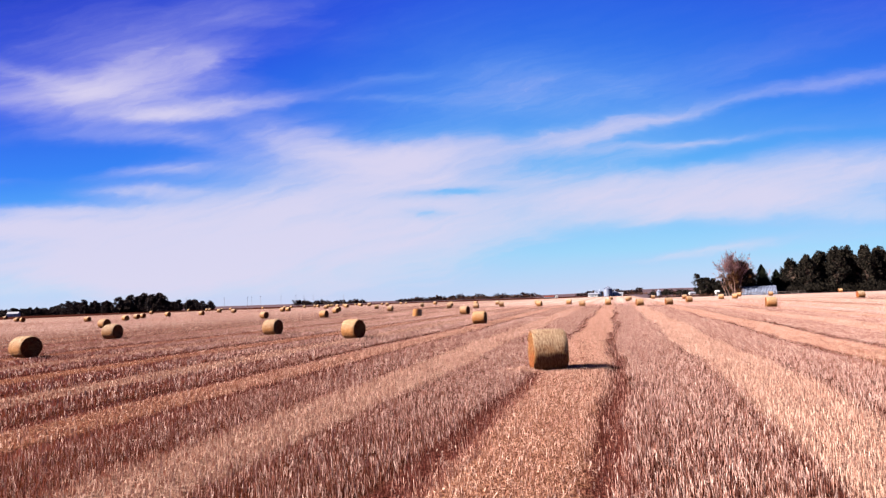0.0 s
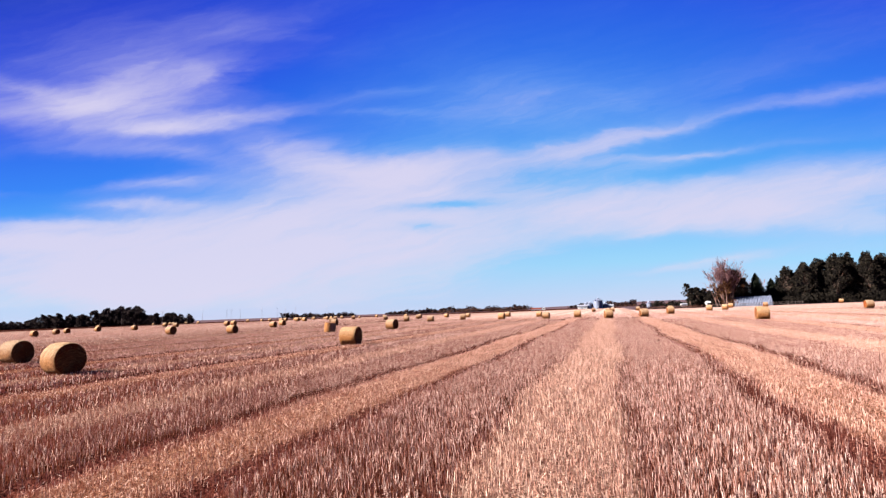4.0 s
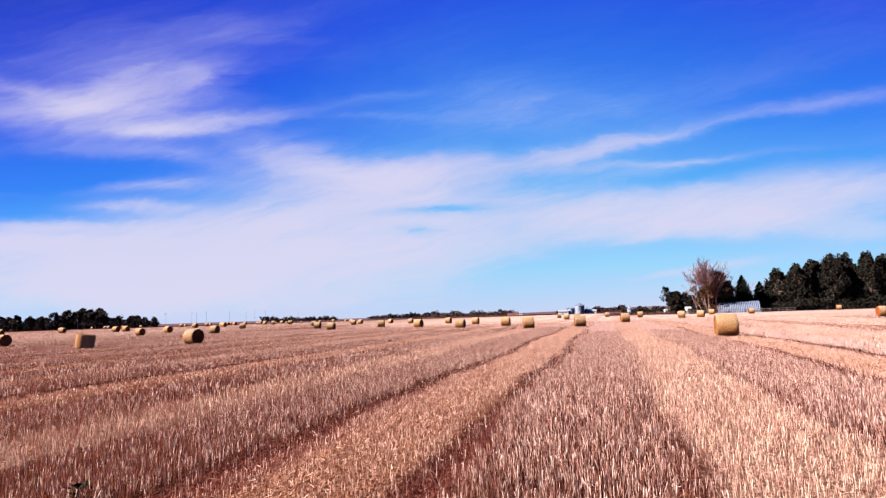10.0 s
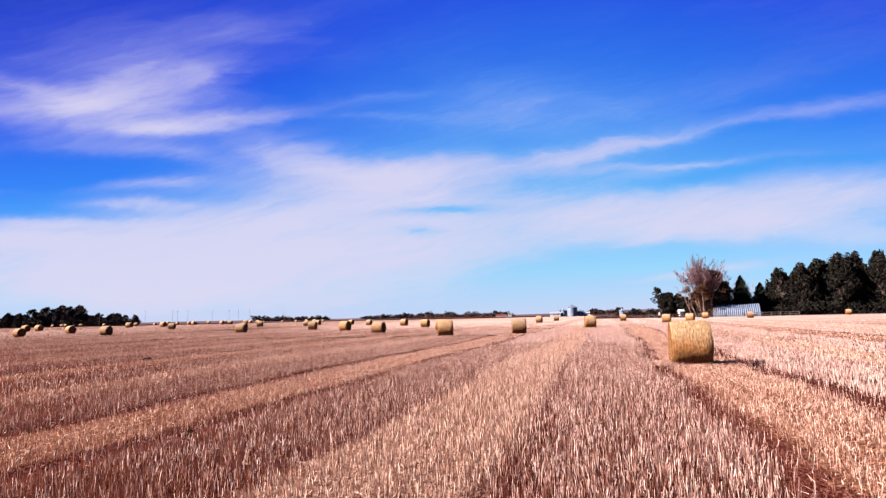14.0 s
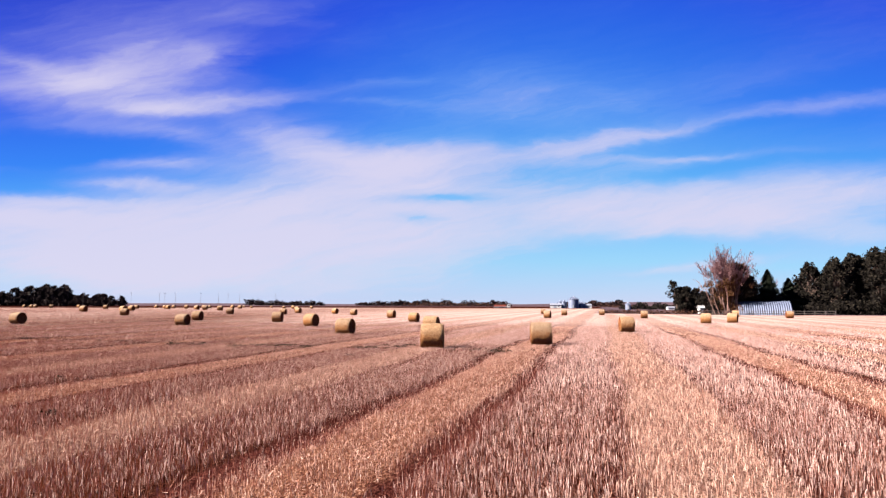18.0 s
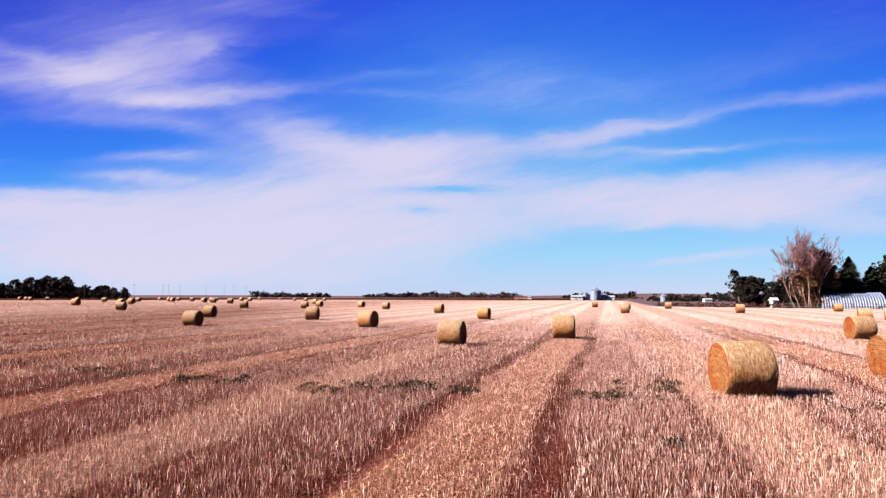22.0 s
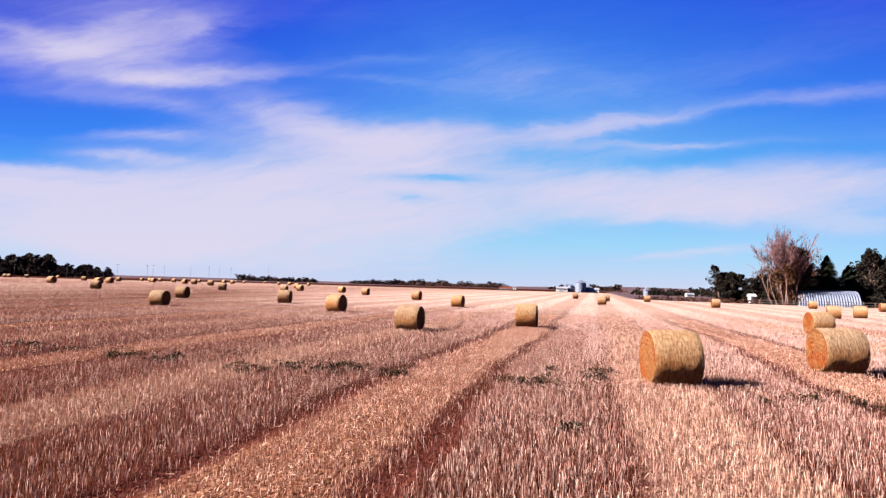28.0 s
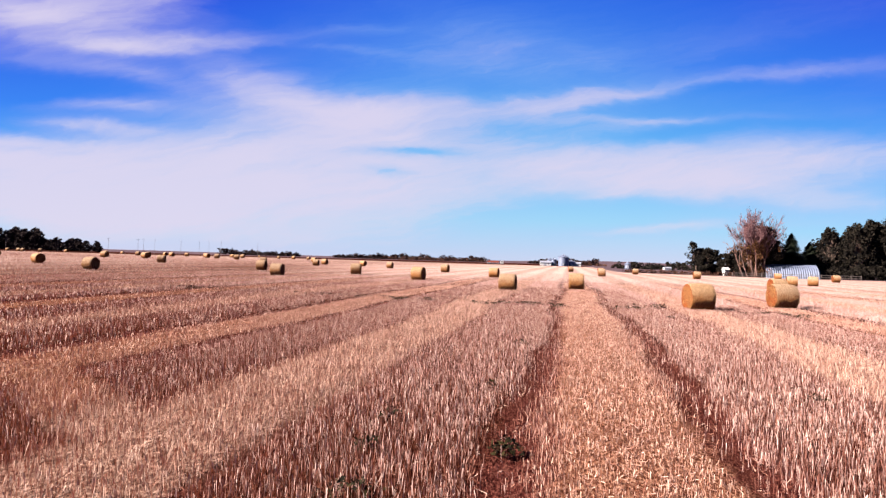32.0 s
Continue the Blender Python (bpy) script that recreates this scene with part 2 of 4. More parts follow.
def field_material():
    m, n, shader = material("stubble_ground", 1.0, 0.0, 0.0)
    place = n.add("ShaderNodeNewGeometry").outputs["Position"]
    x, y, z = n.split(place)
    wob = n.math("MULTIPLY_ADD", n.noise(n.vec("MULTIPLY", place, (0.25, 0.06, 0.0)), 1.0, 3.0), 0.9, -0.45)
    rag = n.math("MULTIPLY_ADD", n.noise(place, 2.2, 4.0, 0.65), 0.9, -0.45)
    xx = n.math("ADD", n.math("ADD", x, wob), rag)
    # distance from the nearest swath's middle; even swaths carry ruts
    s = n.math("DIVIDE", n.math("SUBTRACT", xx, LANE_AT), LANE)
    near = n.math("ABSOLUTE", n.math("MULTIPLY", n.math("SUBTRACT", s, n.math("ROUND", s)), LANE))
    s2 = n.math("DIVIDE", n.math("SUBTRACT", xx, LANE_AT), 2 * LANE)
    far2 = n.math("ABSOLUTE", n.math("MULTIPLY", n.math("SUBTRACT", s2, n.math("ROUND", s2)), 2 * LANE))
    swath = n.between(near, 1.35, 0.85)
    # one flattened link between two swaths, where the baler crossed over
    off_link = n.vec("ADD", n.vec("SUBTRACT", place, (*LINK_AT, 0.0)), n.xyz(rag, wob, 0.0))
    along = n.vec("DOT_PRODUCT", off_link, (*LINK_WAY, 0.0))
    across = n.math("ABSOLUTE", n.vec("DOT_PRODUCT", off_link, (-LINK_WAY[1], LINK_WAY[0], 0.0)))
    link = n.math("MULTIPLY", n.between(across, 0.8, 0.45), n.math("MULTIPLY", n.between(along, -0.6, 0.0), n.between(along, 6.9, 6.3)))
    swath = n.math("MAXIMUM", swath, link)
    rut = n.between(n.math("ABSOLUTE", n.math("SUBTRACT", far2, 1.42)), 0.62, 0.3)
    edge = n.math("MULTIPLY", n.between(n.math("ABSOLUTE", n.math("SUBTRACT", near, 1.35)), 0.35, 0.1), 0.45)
    speck = n.noise(n.vec("MULTIPLY", place, (1.0, 0.55, 1.0)), 26.0, 3.0, 0.7)
    blot = n.noise(place, 0.33, 4.0, 0.6)
    big = n.noise(n.vec("MULTIPLY", place, (0.02, 0.012, 0.0)), 1.0, 3.0, 0.5)
    # soil kept near black: shade between the standing stalks put into its colour
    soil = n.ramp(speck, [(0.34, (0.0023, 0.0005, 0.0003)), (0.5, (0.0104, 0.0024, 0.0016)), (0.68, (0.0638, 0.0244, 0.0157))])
    golden = n.ramp(speck, [(0.36, (0.0151, 0.0039, 0.0022)), (0.5, (0.0667, 0.0273, 0.0168)), (0.66, (0.1798, 0.1032, 0.0696))])
    bleached = n.ramp(speck, [(0.36, (0.0162, 0.0061, 0.0041)), (0.5, (0.0812, 0.0435, 0.0319)), (0.66, (0.203, 0.1392, 0.1131))])
    litter = n.mix(n.between(far2, 3.0, 4.0), golden, bleached)
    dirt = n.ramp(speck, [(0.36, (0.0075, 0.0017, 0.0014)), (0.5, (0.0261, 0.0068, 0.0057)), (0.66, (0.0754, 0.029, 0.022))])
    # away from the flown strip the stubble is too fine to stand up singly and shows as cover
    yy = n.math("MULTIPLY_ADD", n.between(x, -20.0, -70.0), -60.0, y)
    # weaker on the left, where stalks turn their shaded sides
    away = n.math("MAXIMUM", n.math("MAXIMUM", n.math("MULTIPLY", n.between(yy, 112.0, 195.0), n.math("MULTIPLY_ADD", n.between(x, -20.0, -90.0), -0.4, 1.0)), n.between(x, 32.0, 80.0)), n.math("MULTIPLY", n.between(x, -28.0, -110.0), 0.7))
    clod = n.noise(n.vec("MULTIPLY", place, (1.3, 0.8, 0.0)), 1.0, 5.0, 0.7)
    # sunlit tops and the shade between stalks are averaged into this paler colour
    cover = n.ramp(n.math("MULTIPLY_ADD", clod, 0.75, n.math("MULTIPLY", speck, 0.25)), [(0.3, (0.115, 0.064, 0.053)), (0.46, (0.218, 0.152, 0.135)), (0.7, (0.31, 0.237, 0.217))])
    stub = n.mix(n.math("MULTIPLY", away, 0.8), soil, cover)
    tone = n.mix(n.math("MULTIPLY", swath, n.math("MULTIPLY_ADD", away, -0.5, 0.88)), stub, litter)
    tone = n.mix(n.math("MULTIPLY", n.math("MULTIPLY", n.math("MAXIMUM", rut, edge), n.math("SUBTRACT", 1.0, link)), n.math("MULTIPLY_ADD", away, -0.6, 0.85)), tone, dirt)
    tone = n.mix(n.math("MULTIPLY", n.between(blot, 0.52, 0.75), 0.4), tone, n.mix(1.0, tone, (0.62, 0.5, 0.5), "MULTIPLY"))
    tone = n.mix(n.math("MULTIPLY", n.between(big, 0.42, 0.68), 0.5), tone, n.mix(1.0, tone, (0.78, 0.62, 0.58), "MULTIPLY"))
    # beyond the field: dark ploughed strips, then dry grassland, mauve haze put into its colour
    warp = n.math("MULTIPLY_ADD", n.noise(n.vec("MULTIPLY", place, (0.01, 0.0, 0.0)), 1.0, 2.0), 40.0, -20.0)
    edge_of = n.math("MAXIMUM", n.between(n.math("ADD", y, warp), 488.0, 494.0), n.between(n.math("MULTIPLY_ADD", warp, 0.4, x), -244.0, -248.0))
    verge = n.math("MULTIPLY", n.between(x, 10.0, 14.0), n.between(n.math("MULTIPLY_ADD", n.math("MINIMUM", x, 42.0), 0.5, y), 283.0, 286.0))
    far = n.math("ADD", n.math("ADD", y, n.math("MULTIPLY", x, -0.35)), warp)
    plough = n.ramp(n.noise(n.vec("MULTIPLY", place, (0.012, 0.14, 0.0)), 1.0, 4.0), [(0.3, (0.009, 0.0026, 0.0018)), (0.7, (0.0197, 0.0061, 0.0042))])
    dry = n.ramp(n.noise(n.vec("MULTIPLY", place, (0.003, 0.012, 0.0)), 1.0, 4.0), [(0.35, (0.0174, 0.0116, 0.0151)), (0.5, (0.0435, 0.0302, 0.036)), (0.7, (0.0232, 0.0162, 0.0209))])
    tone = n.mix(edge_of, tone, plough)
    tone = n.mix(verge, tone, dry)
    tone = n.mix(n.between(far, 860.0, 900.0), tone, dry)
    wire(n, shader, tone, n.math("ADD", speck, n.noise(place, 7.0, 4.0)), 0.8, 0.05)
    return m


def straw_material(name, dark, mid, pale, rough=0.7, thin=(0.24, 0.05, 0.014)):
    m, n, shader = material(name, rough, 0.0, 0.06)
    geo = n.add("ShaderNodeNewGeometry").outputs
    tone = n.ramp(geo["Random Per Island"], [(0.0, dark), (0.5, mid), (0.95, pale)])
    patch = n.noise(geo["Position"], 0.5, 3.0)
    tone = n.mix(n.math("MULTIPLY", n.between(patch, 0.4, 0.7), 0.45), tone, n.mix(1.0, tone, (0.72, 0.6, 0.62), "MULTIPLY"))
    wire(n, shader, tone)
    if thin:
        # dry sheaths let warm light through
        glow = n.add("ShaderNodeBsdfTranslucent", {"Color": (*thin, 1.0)})
        both = n.add("ShaderNodeMixShader", {0: 0.08, 1: shader.outputs[0], 2: glow.outputs[0]})
        out = [k for k in n.tree.nodes if k.bl_idname == "ShaderNodeOutputMaterial"][0]
        n.tree.links.new(both.outputs[0], out.inputs[0])
    return m


def bale_material(name, end):
    m, n, shader = material(name, 0.9, 0.0, 0.05)
    co = n.add("ShaderNodeTexCoord").outputs["Object"]
    pick = n.add("ShaderNodeObjectInfo").outputs["Random"]
    x, y, z = n.split(co)
    if end:
        # straw laid in a spiral round the axis
        r = n.math("SQRT", n.math("MULTIPLY_ADD", y, y, n.math("MULTIPLY", z, z)))
        a = n.math("ARCTAN2", z, y)
        at = n.xyz(n.math("MULTIPLY", r, 24.0), n.math("MULTIPLY", a, 2.2), pick)
        grain = n.noise(at, 1.0, 5.0, 0.65)
    else:
        a = n.math("ARCTAN2", z, y)
        grain = n.noise(n.xyz(n.math("MULTIPLY", x, 24.0), n.math("MULTIPLY", a, 8.0), pick), 1.0, 5.0, 0.65)
    fine = n.noise(n.vec("ADD", co, n.vec("MULTIPLY", n.add("ShaderNodeTexNoise", {"Vector": co, "Scale": 9.0}).outputs[1], (0.12, 0.12, 0.12))), 40.0, 4.0, 0.75)
    both = n.math("MULTIPLY_ADD", fine, 0.52, n.math("MULTIPLY", grain, 0.48))
    if end:
        rust = n.ramp(both, [(0.36, (0.0116, 0.0023, 0.0007)), (0.48, (0.0493, 0.0116, 0.0029)), (0.62, (0.1102, 0.0325, 0.0093))])
        gold = n.ramp(both, [(0.36, (0.0116, 0.0035, 0.0013)), (0.48, (0.0522, 0.0197, 0.007)), (0.62, (0.1218, 0.058, 0.0244))])
        patch = n.noise(n.vec("ADD", co, n.xyz(pick, n.math("MULTIPLY", pick, 7.0), 0.0)), 1.1, 3.0, 0.5)
        tone = n.mix(n.between(patch, 0.44, 0.54), rust, gold)
    else:
        # weather-bleached top; redder, darker low flank puts its shading into the straw colour
        shade_gold = n.ramp(both, [(0.34, (0.036, 0.0095, 0.0032)), (0.46, (0.104, 0.042, 0.0155)), (0.6, (0.198, 0.107, 0.047))])
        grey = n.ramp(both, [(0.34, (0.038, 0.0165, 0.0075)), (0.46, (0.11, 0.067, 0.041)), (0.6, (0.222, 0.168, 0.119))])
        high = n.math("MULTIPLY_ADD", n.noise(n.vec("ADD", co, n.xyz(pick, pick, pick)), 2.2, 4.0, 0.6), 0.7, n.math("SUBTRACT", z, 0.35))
        tone = n.mix(n.between(high, 0.5, 1.15), shade_gold, grey)
    stain = n.between(n.noise(n.vec("ADD", co, n.xyz(pick, pick, 0.0)), 2.4, 4.0, 0.6), 0.5, 0.72)
    tone = n.mix(n.math("MULTIPLY", stain, 0.28), tone, n.mix(1.0, tone, (0.62, 0.55, 0.42), "MULTIPLY"))
    tone = n.mix(1.0, tone, n.ramp(pick, [(0.0, (0.88, 0.9, 0.92)), (0.5, (1.0, 0.98, 0.92)), (1.0, (1.1, 1.02, 0.86))]), "MULTIPLY")
    wire(n, shader, tone, both, 0.7 if end else 1.0, 0.045 if end else 0.085)
    return m


def plain_material(name, a, b, scale=3.0, rough=0.8, metal=0.0, stretch=(1, 1, 1), bump=0.3, spec=0.3):
    m, n, shader = material(name, rough, metal, spec)
    co = n.add("ShaderNodeTexCoord").outputs["Object"]
    fac = n.noise(n.vec("MULTIPLY", co, stretch), scale, 5.0, 0.6)
    wire(n, shader, n.ramp(fac, [(0.3, a), (0.7, b)]), fac, bump, 0.03)
    return m


def leaf_material(name, dark, mid, pale):
    m, n, shader = material(name, 0.85, 0.0, 0.04)
    geo = n.add("ShaderNodeNewGeometry").outputs
    wire(n, shader, n.ramp(geo["Random Per Island"], [(0.0, dark), (0.6, mid), (1.0, pale)]))
    return m


M_FIELD = field_material()
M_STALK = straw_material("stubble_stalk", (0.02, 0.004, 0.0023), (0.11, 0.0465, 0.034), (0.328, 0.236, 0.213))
# paler, flatter copy of stubble_stalk: sunlit cut tops at range put into the colour
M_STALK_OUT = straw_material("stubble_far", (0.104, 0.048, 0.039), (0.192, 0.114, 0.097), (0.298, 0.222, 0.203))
M_LITTER = straw_material("loose_straw", (0.078, 0.026, 0.0165), (0.19, 0.102, 0.075), (0.325, 0.228, 0.192))
M_PALE = straw_material("bleached_straw", (0.077, 0.029, 0.0205), (0.194, 0.111, 0.084), (0.318, 0.228, 0.19))
M_FUZZ = straw_material("bale_straw", (0.0789, 0.0377, 0.0145), (0.1293, 0.0789, 0.036), (0.1728, 0.1259, 0.0684))
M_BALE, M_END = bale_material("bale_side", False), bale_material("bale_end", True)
M_WEED = leaf_material("weed_leaf", (0.0024, 0.0018, 0.0008), (0.006, 0.005, 0.0018), (0.015, 0.0115, 0.0042))
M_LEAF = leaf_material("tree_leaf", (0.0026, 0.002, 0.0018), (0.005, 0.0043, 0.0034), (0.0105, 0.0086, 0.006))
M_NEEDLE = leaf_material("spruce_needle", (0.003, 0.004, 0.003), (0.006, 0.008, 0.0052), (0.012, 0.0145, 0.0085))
M_BARK = plain_material("bark", (0.0258, 0.015, 0.0112), (0.0714, 0.0462, 0.036), 6.0, 0.9, 0.0, (1, 1, 0.2))
M_DEADWOOD = plain_material("bleached_wood", (0.046, 0.022, 0.0185), (0.118, 0.069, 0.058), 5.0, 0.85, 0.0, (1, 1, 0.2))
M_TWIG = plain_material("dry_twig", (0.062, 0.026, 0.029), (0.13, 0.068, 0.071), 5.0, 0.9)
M_STEEL = plain_material("galvanised_steel", (0.042, 0.052, 0.082), (0.074, 0.09, 0.135), 2.0, 0.5, 0.25, (1, 1, 0.3), 0.1, 0.5)
M_WHITE = plain_material("white_siding", (0.18, 0.18, 0.19), (0.27, 0.27, 0.27), 1.5, 0.6)
M_ROOF = plain_material("grey_sheet_roof", (0.1265, 0.1346, 0.1605), (0.1768, 0.1856, 0.2108), 2.0, 0.5, 0.4)
M_DARK = plain_material("dark_opening", (0.0136, 0.0136, 0.015), (0.0272, 0.0272, 0.0306), 2.0, 0.6)
M_BRUSH = leaf_material("dry_brush", (0.0105, 0.0042, 0.0034), (0.0252, 0.0105, 0.0076), (0.0462, 0.0231, 0.015))
M_RUST = leaf_material("half_dry_leaf", (0.0032, 0.0026, 0.0021), (0.0068, 0.0052, 0.0036), (0.0176, 0.0108, 0.0068))
M_DRYLEAF = leaf_material("rusty_dry_leaf", (0.014, 0.0065, 0.0034), (0.036, 0.0155, 0.0068), (0.078, 0.036, 0.017))
# far leaves lifted and reddened, distance haze put into their colour
M_FARLEAF = leaf_material("far_dry_leaf", (0.0056, 0.003, 0.0034), (0.0104, 0.0058, 0.006), (0.0192, 0.0112, 0.0104))
M_GREYWOOD = plain_material("grey_fence_wood", (0.042, 0.034, 0.032), (0.085, 0.07, 0.066), 4.0, 0.9)
M_RED = plain_material("red_paint", (0.1013, 0.0211, 0.015), (0.1394, 0.034, 0.0211), 2.0, 0.5)
M_POLE = plain_material("weathered_pole", (0.0408, 0.0306, 0.0306), (0.068, 0.0544, 0.053), 4.0, 0.9)


# ---- building helpers ----
def mesh_of(name, verts, tris, mat, smooth=False):
    """A mesh from arrays of places and triangles."""
    verts, tris = np.asarray(verts, np.float32).reshape(-1, 3), np.asarray(tris, np.int32).reshape(-1, 3)
    me = bpy.data.meshes.new(name)
    me.vertices.add(len(verts))
    me.vertices.foreach_set("co", verts.ravel())
    me.loops.add(tris.size)
    me.loops.foreach_set("vertex_index", tris.ravel())
    me.polygons.add(len(tris))
    me.polygons.foreach_set("loop_start", np.arange(0, tris.size, 3, dtype=np.int32))
    me.polygons.foreach_set("use_smooth", np.full(len(tris), smooth))
    me.materials.append(mat)
    me.update(calc_edges=True)
    return me


def part(name, bm, mat, parent, label="", smooth=False):
    """One bmesh as one mesh object under a thing or part."""
    me = bpy.data.meshes.new(name)
    for f in bm.faces:
        f.smooth = smooth
    bm.to_mesh(me)
    bm.free()
    me.materials.append(mat)
    ob = new(name, me)
    ob.parent = parent
    return tagged(ob, label)


def child(name, me, parent, label=""):
    ob = new(name, me)
    ob.parent = parent
    return tagged(ob, label)


def box(bm, lo, hi, turn=None):
    m = Matrix.Translation([(a + b) / 2 for a, b in zip(lo, hi)]) @ Matrix.Diagonal((*[b - a for a, b in zip(lo, hi)], 1))
    bmesh.ops.create_cube(bm, size=1, matrix=(turn or Matrix()) @ m)


def rod(bm, a, b, r0, r1, sides=6):
    """A tapered round bar from a to b."""
    a, b = Vector(a), Vector(b)
    m = Matrix.Translation((a + b) / 2) @ (b - a).to_track_quat("Z", "Y").to_matrix().to_4x4()
    bmesh.ops.create_cone(bm, cap_ends=True, segments=sides, radius1=r0, radius2=r1, depth=(b - a).length, matrix=m)


rng = np.random.default_rng(7)


def lane_offset(x):
    """Distance from the nearest swath's middle, and whether that swath has ruts."""
    k = np.round((x - LANE_AT) / LANE)
    return np.abs(x - LANE_AT - k * LANE), (k.astype(int) % 2) == 0


# ---- ground ----
def rise(x, y):
    """The land's far swell, and a low one in the field."""
    d = np.hypot(x, y)
    a = np.arctan2(x, y)
    far = np.clip((d - 1500) / 1800, 0, 1)
    ridge = 11 * np.exp(-((a - 0.08) / 0.12) ** 2) + 2 * np.sin(a * 9 + 1) + 3
    lift = np.clip((-x - 45) / 60, 0, 1) * np.clip((y - 130) / 80, 0, 1) * np.clip((430 - y) / 130, 0, 1)
    return far * far * (3 - 2 * far) * ridge + 0.65 * lift * lift * (3 - 2 * lift)


def build_ground():
    near_x = np.arange(-42, 38.1, 0.24)
    near_y = np.arange(-6, 190.1, 1.1)
    out = np.array([1.6, 3.6, 7, 12, 20, 32, 52, 85, 140, 230, 380, 600, 900, 1300, 1800, 2400, 3100, 4000])
    xs = np.r_[-42 - out[out > 220][::-1], np.arange(-258, -42.5, 6.0), near_x, 38 + out]
    ys = np.r_[-6 - out[::-1], near_y, np.arange(196, 440, 8.0), 190 + out[out > 260]]
    X, Y = np.meshgrid(xs, ys)
    off, rutted = lane_offset(X)
    Z = rise(X, Y)
    inner = (X > -44) & (X < 40) & (Y > -8) & (Y < 195)
    rut = np.exp(-((off - 1.42) / 0.2) ** 2) * rutted * -0.07
    hump = np.exp(-(off / 0.9) ** 2) * 0.05
    rough = 0.02 * np.sin(X * 7.1 + Y * 2.3) * np.sin(Y * 3.9 - X * 1.7) + 0.015 * np.sin(X * 13 + 5 * np.sin(Y))
    Z = Z + np.where(inner, rut + hump + rough, 0.0)
    w = len(xs)
    i = (np.arange(len(ys) - 1)[:, None] * w + np.arange(w - 1)[None]).ravel()
    tris = np.concatenate([np.stack([i, i + 1, i + w + 1], 1), np.stack([i, i + w + 1, i + w], 1)])
    me = mesh_of("ground", np.stack([X.ravel(), Y.ravel(), Z.ravel()], 1), tris, M_FIELD, True)
    tagged(new("ground", me), "harvested grain field of pale stubble and straw swaths", "ground", kind="structure")


build_ground()


# ---- stubble ----
def stalks(x, y, h, w, lean):
    """Slim cut stalks standing at x, y, some leaning, most widest at the cut."""
    n = len(x)
    a = rng.uniform(0, 2 * np.pi, n)
    tilt, way = np.abs(rng.normal(0, lean, n)), rng.uniform(0, 2 * np.pi, n)
    tx, ty, tz = x + h * np.sin(tilt) * np.cos(way), y + h * np.sin(tilt) * np.sin(way), h * np.cos(tilt) + 0.02
    opens = rng.uniform(0, 1, n) < 0.7
    c, s = w * np.cos(a), w * np.sin(a)
    verts = np.empty((n, 3, 3), np.float32)
    for k, side in enumerate((-1, 1)):
        cut = rng.uniform(0.88, 1.0, n)
        verts[:, k, 0] = np.where(opens, tx, x) + side * c
        verts[:, k, 1] = np.where(opens, ty, y) + side * s
        verts[:, k, 2] = np.where(opens, tz * cut, -0.04)
    verts[:, 2, 0], verts[:, 2, 1], verts[:, 2, 2] = np.where(opens, x, tx), np.where(opens, y, ty), np.where(opens, -0.04, tz)
    return verts.reshape(-1, 3), np.arange(3 * n).reshape(-1, 3)


def sow(x0, x1, y0, y1, density, on_swath):
    """Places for stalks, on the swaths or between them, thin in the ruts."""
    n = int((x1 - x0) * (y1 - y0) * density)
    x, y = rng.uniform(x0, x1, n), rng.uniform(y0, y1, n)
    x = np.round(x / 0.2) * 0.2 + rng.normal(0, 0.075, n)  # drilled rows
    off, rutted = lane_offset(x + 0.2 * np.sin(y * 0.21) + 0.1 * np.sin(y * 0.9) + rng.normal(0, 0.1, n))
    lx, ly = x - LINK_AT[0], y - LINK_AT[1]
    along, across = lx * LINK_WAY[0] + ly * LINK_WAY[1], np.abs(ly * LINK_WAY[0] - lx * LINK_WAY[1])
    linked = (along > 0) & (along < 6.4) & (across + rng.normal(0, 0.1, n) < 0.62)
    rutted = rutted & ~linked
    keep = np.where(((off < 1.08) | linked) == on_swath, 1.0, 0.0)
    keep = np.where((np.abs(off - 1.42) < 0.36) & rutted, 0.1 * keep, keep)
    keep = np.where((np.abs(off - 1.3) < 0.2) & ~rutted, 0.5 * keep, keep)
    thin = 0.5 + 0.5 * np.sin(x * 0.9 + 2 * np.sin(y * 0.35)) * np.sin(y * 0.6 + np.sin(x * 0.5))
    tuft = np.sin(x * 5.1 + 3 * np.sin(y * 1.3)) * np.sin(y * 4.3 + 2 * np.sin(x * 0.8))
    keep = keep * np.clip((225 - y) / 60, 0, 1) ** 0.7 * np.clip((100 - x) / 40, 0, 1) if x1 > -50 else keep * np.clip((295 - y) / 90, 0, 1) * np.clip((x + 250) / 90, 0, 1)
    ok = rng.uniform(0, 1, n) < keep * (0.7 + 0.2 * thin + 0.22 * tuft)
    return x[ok], y[ok]


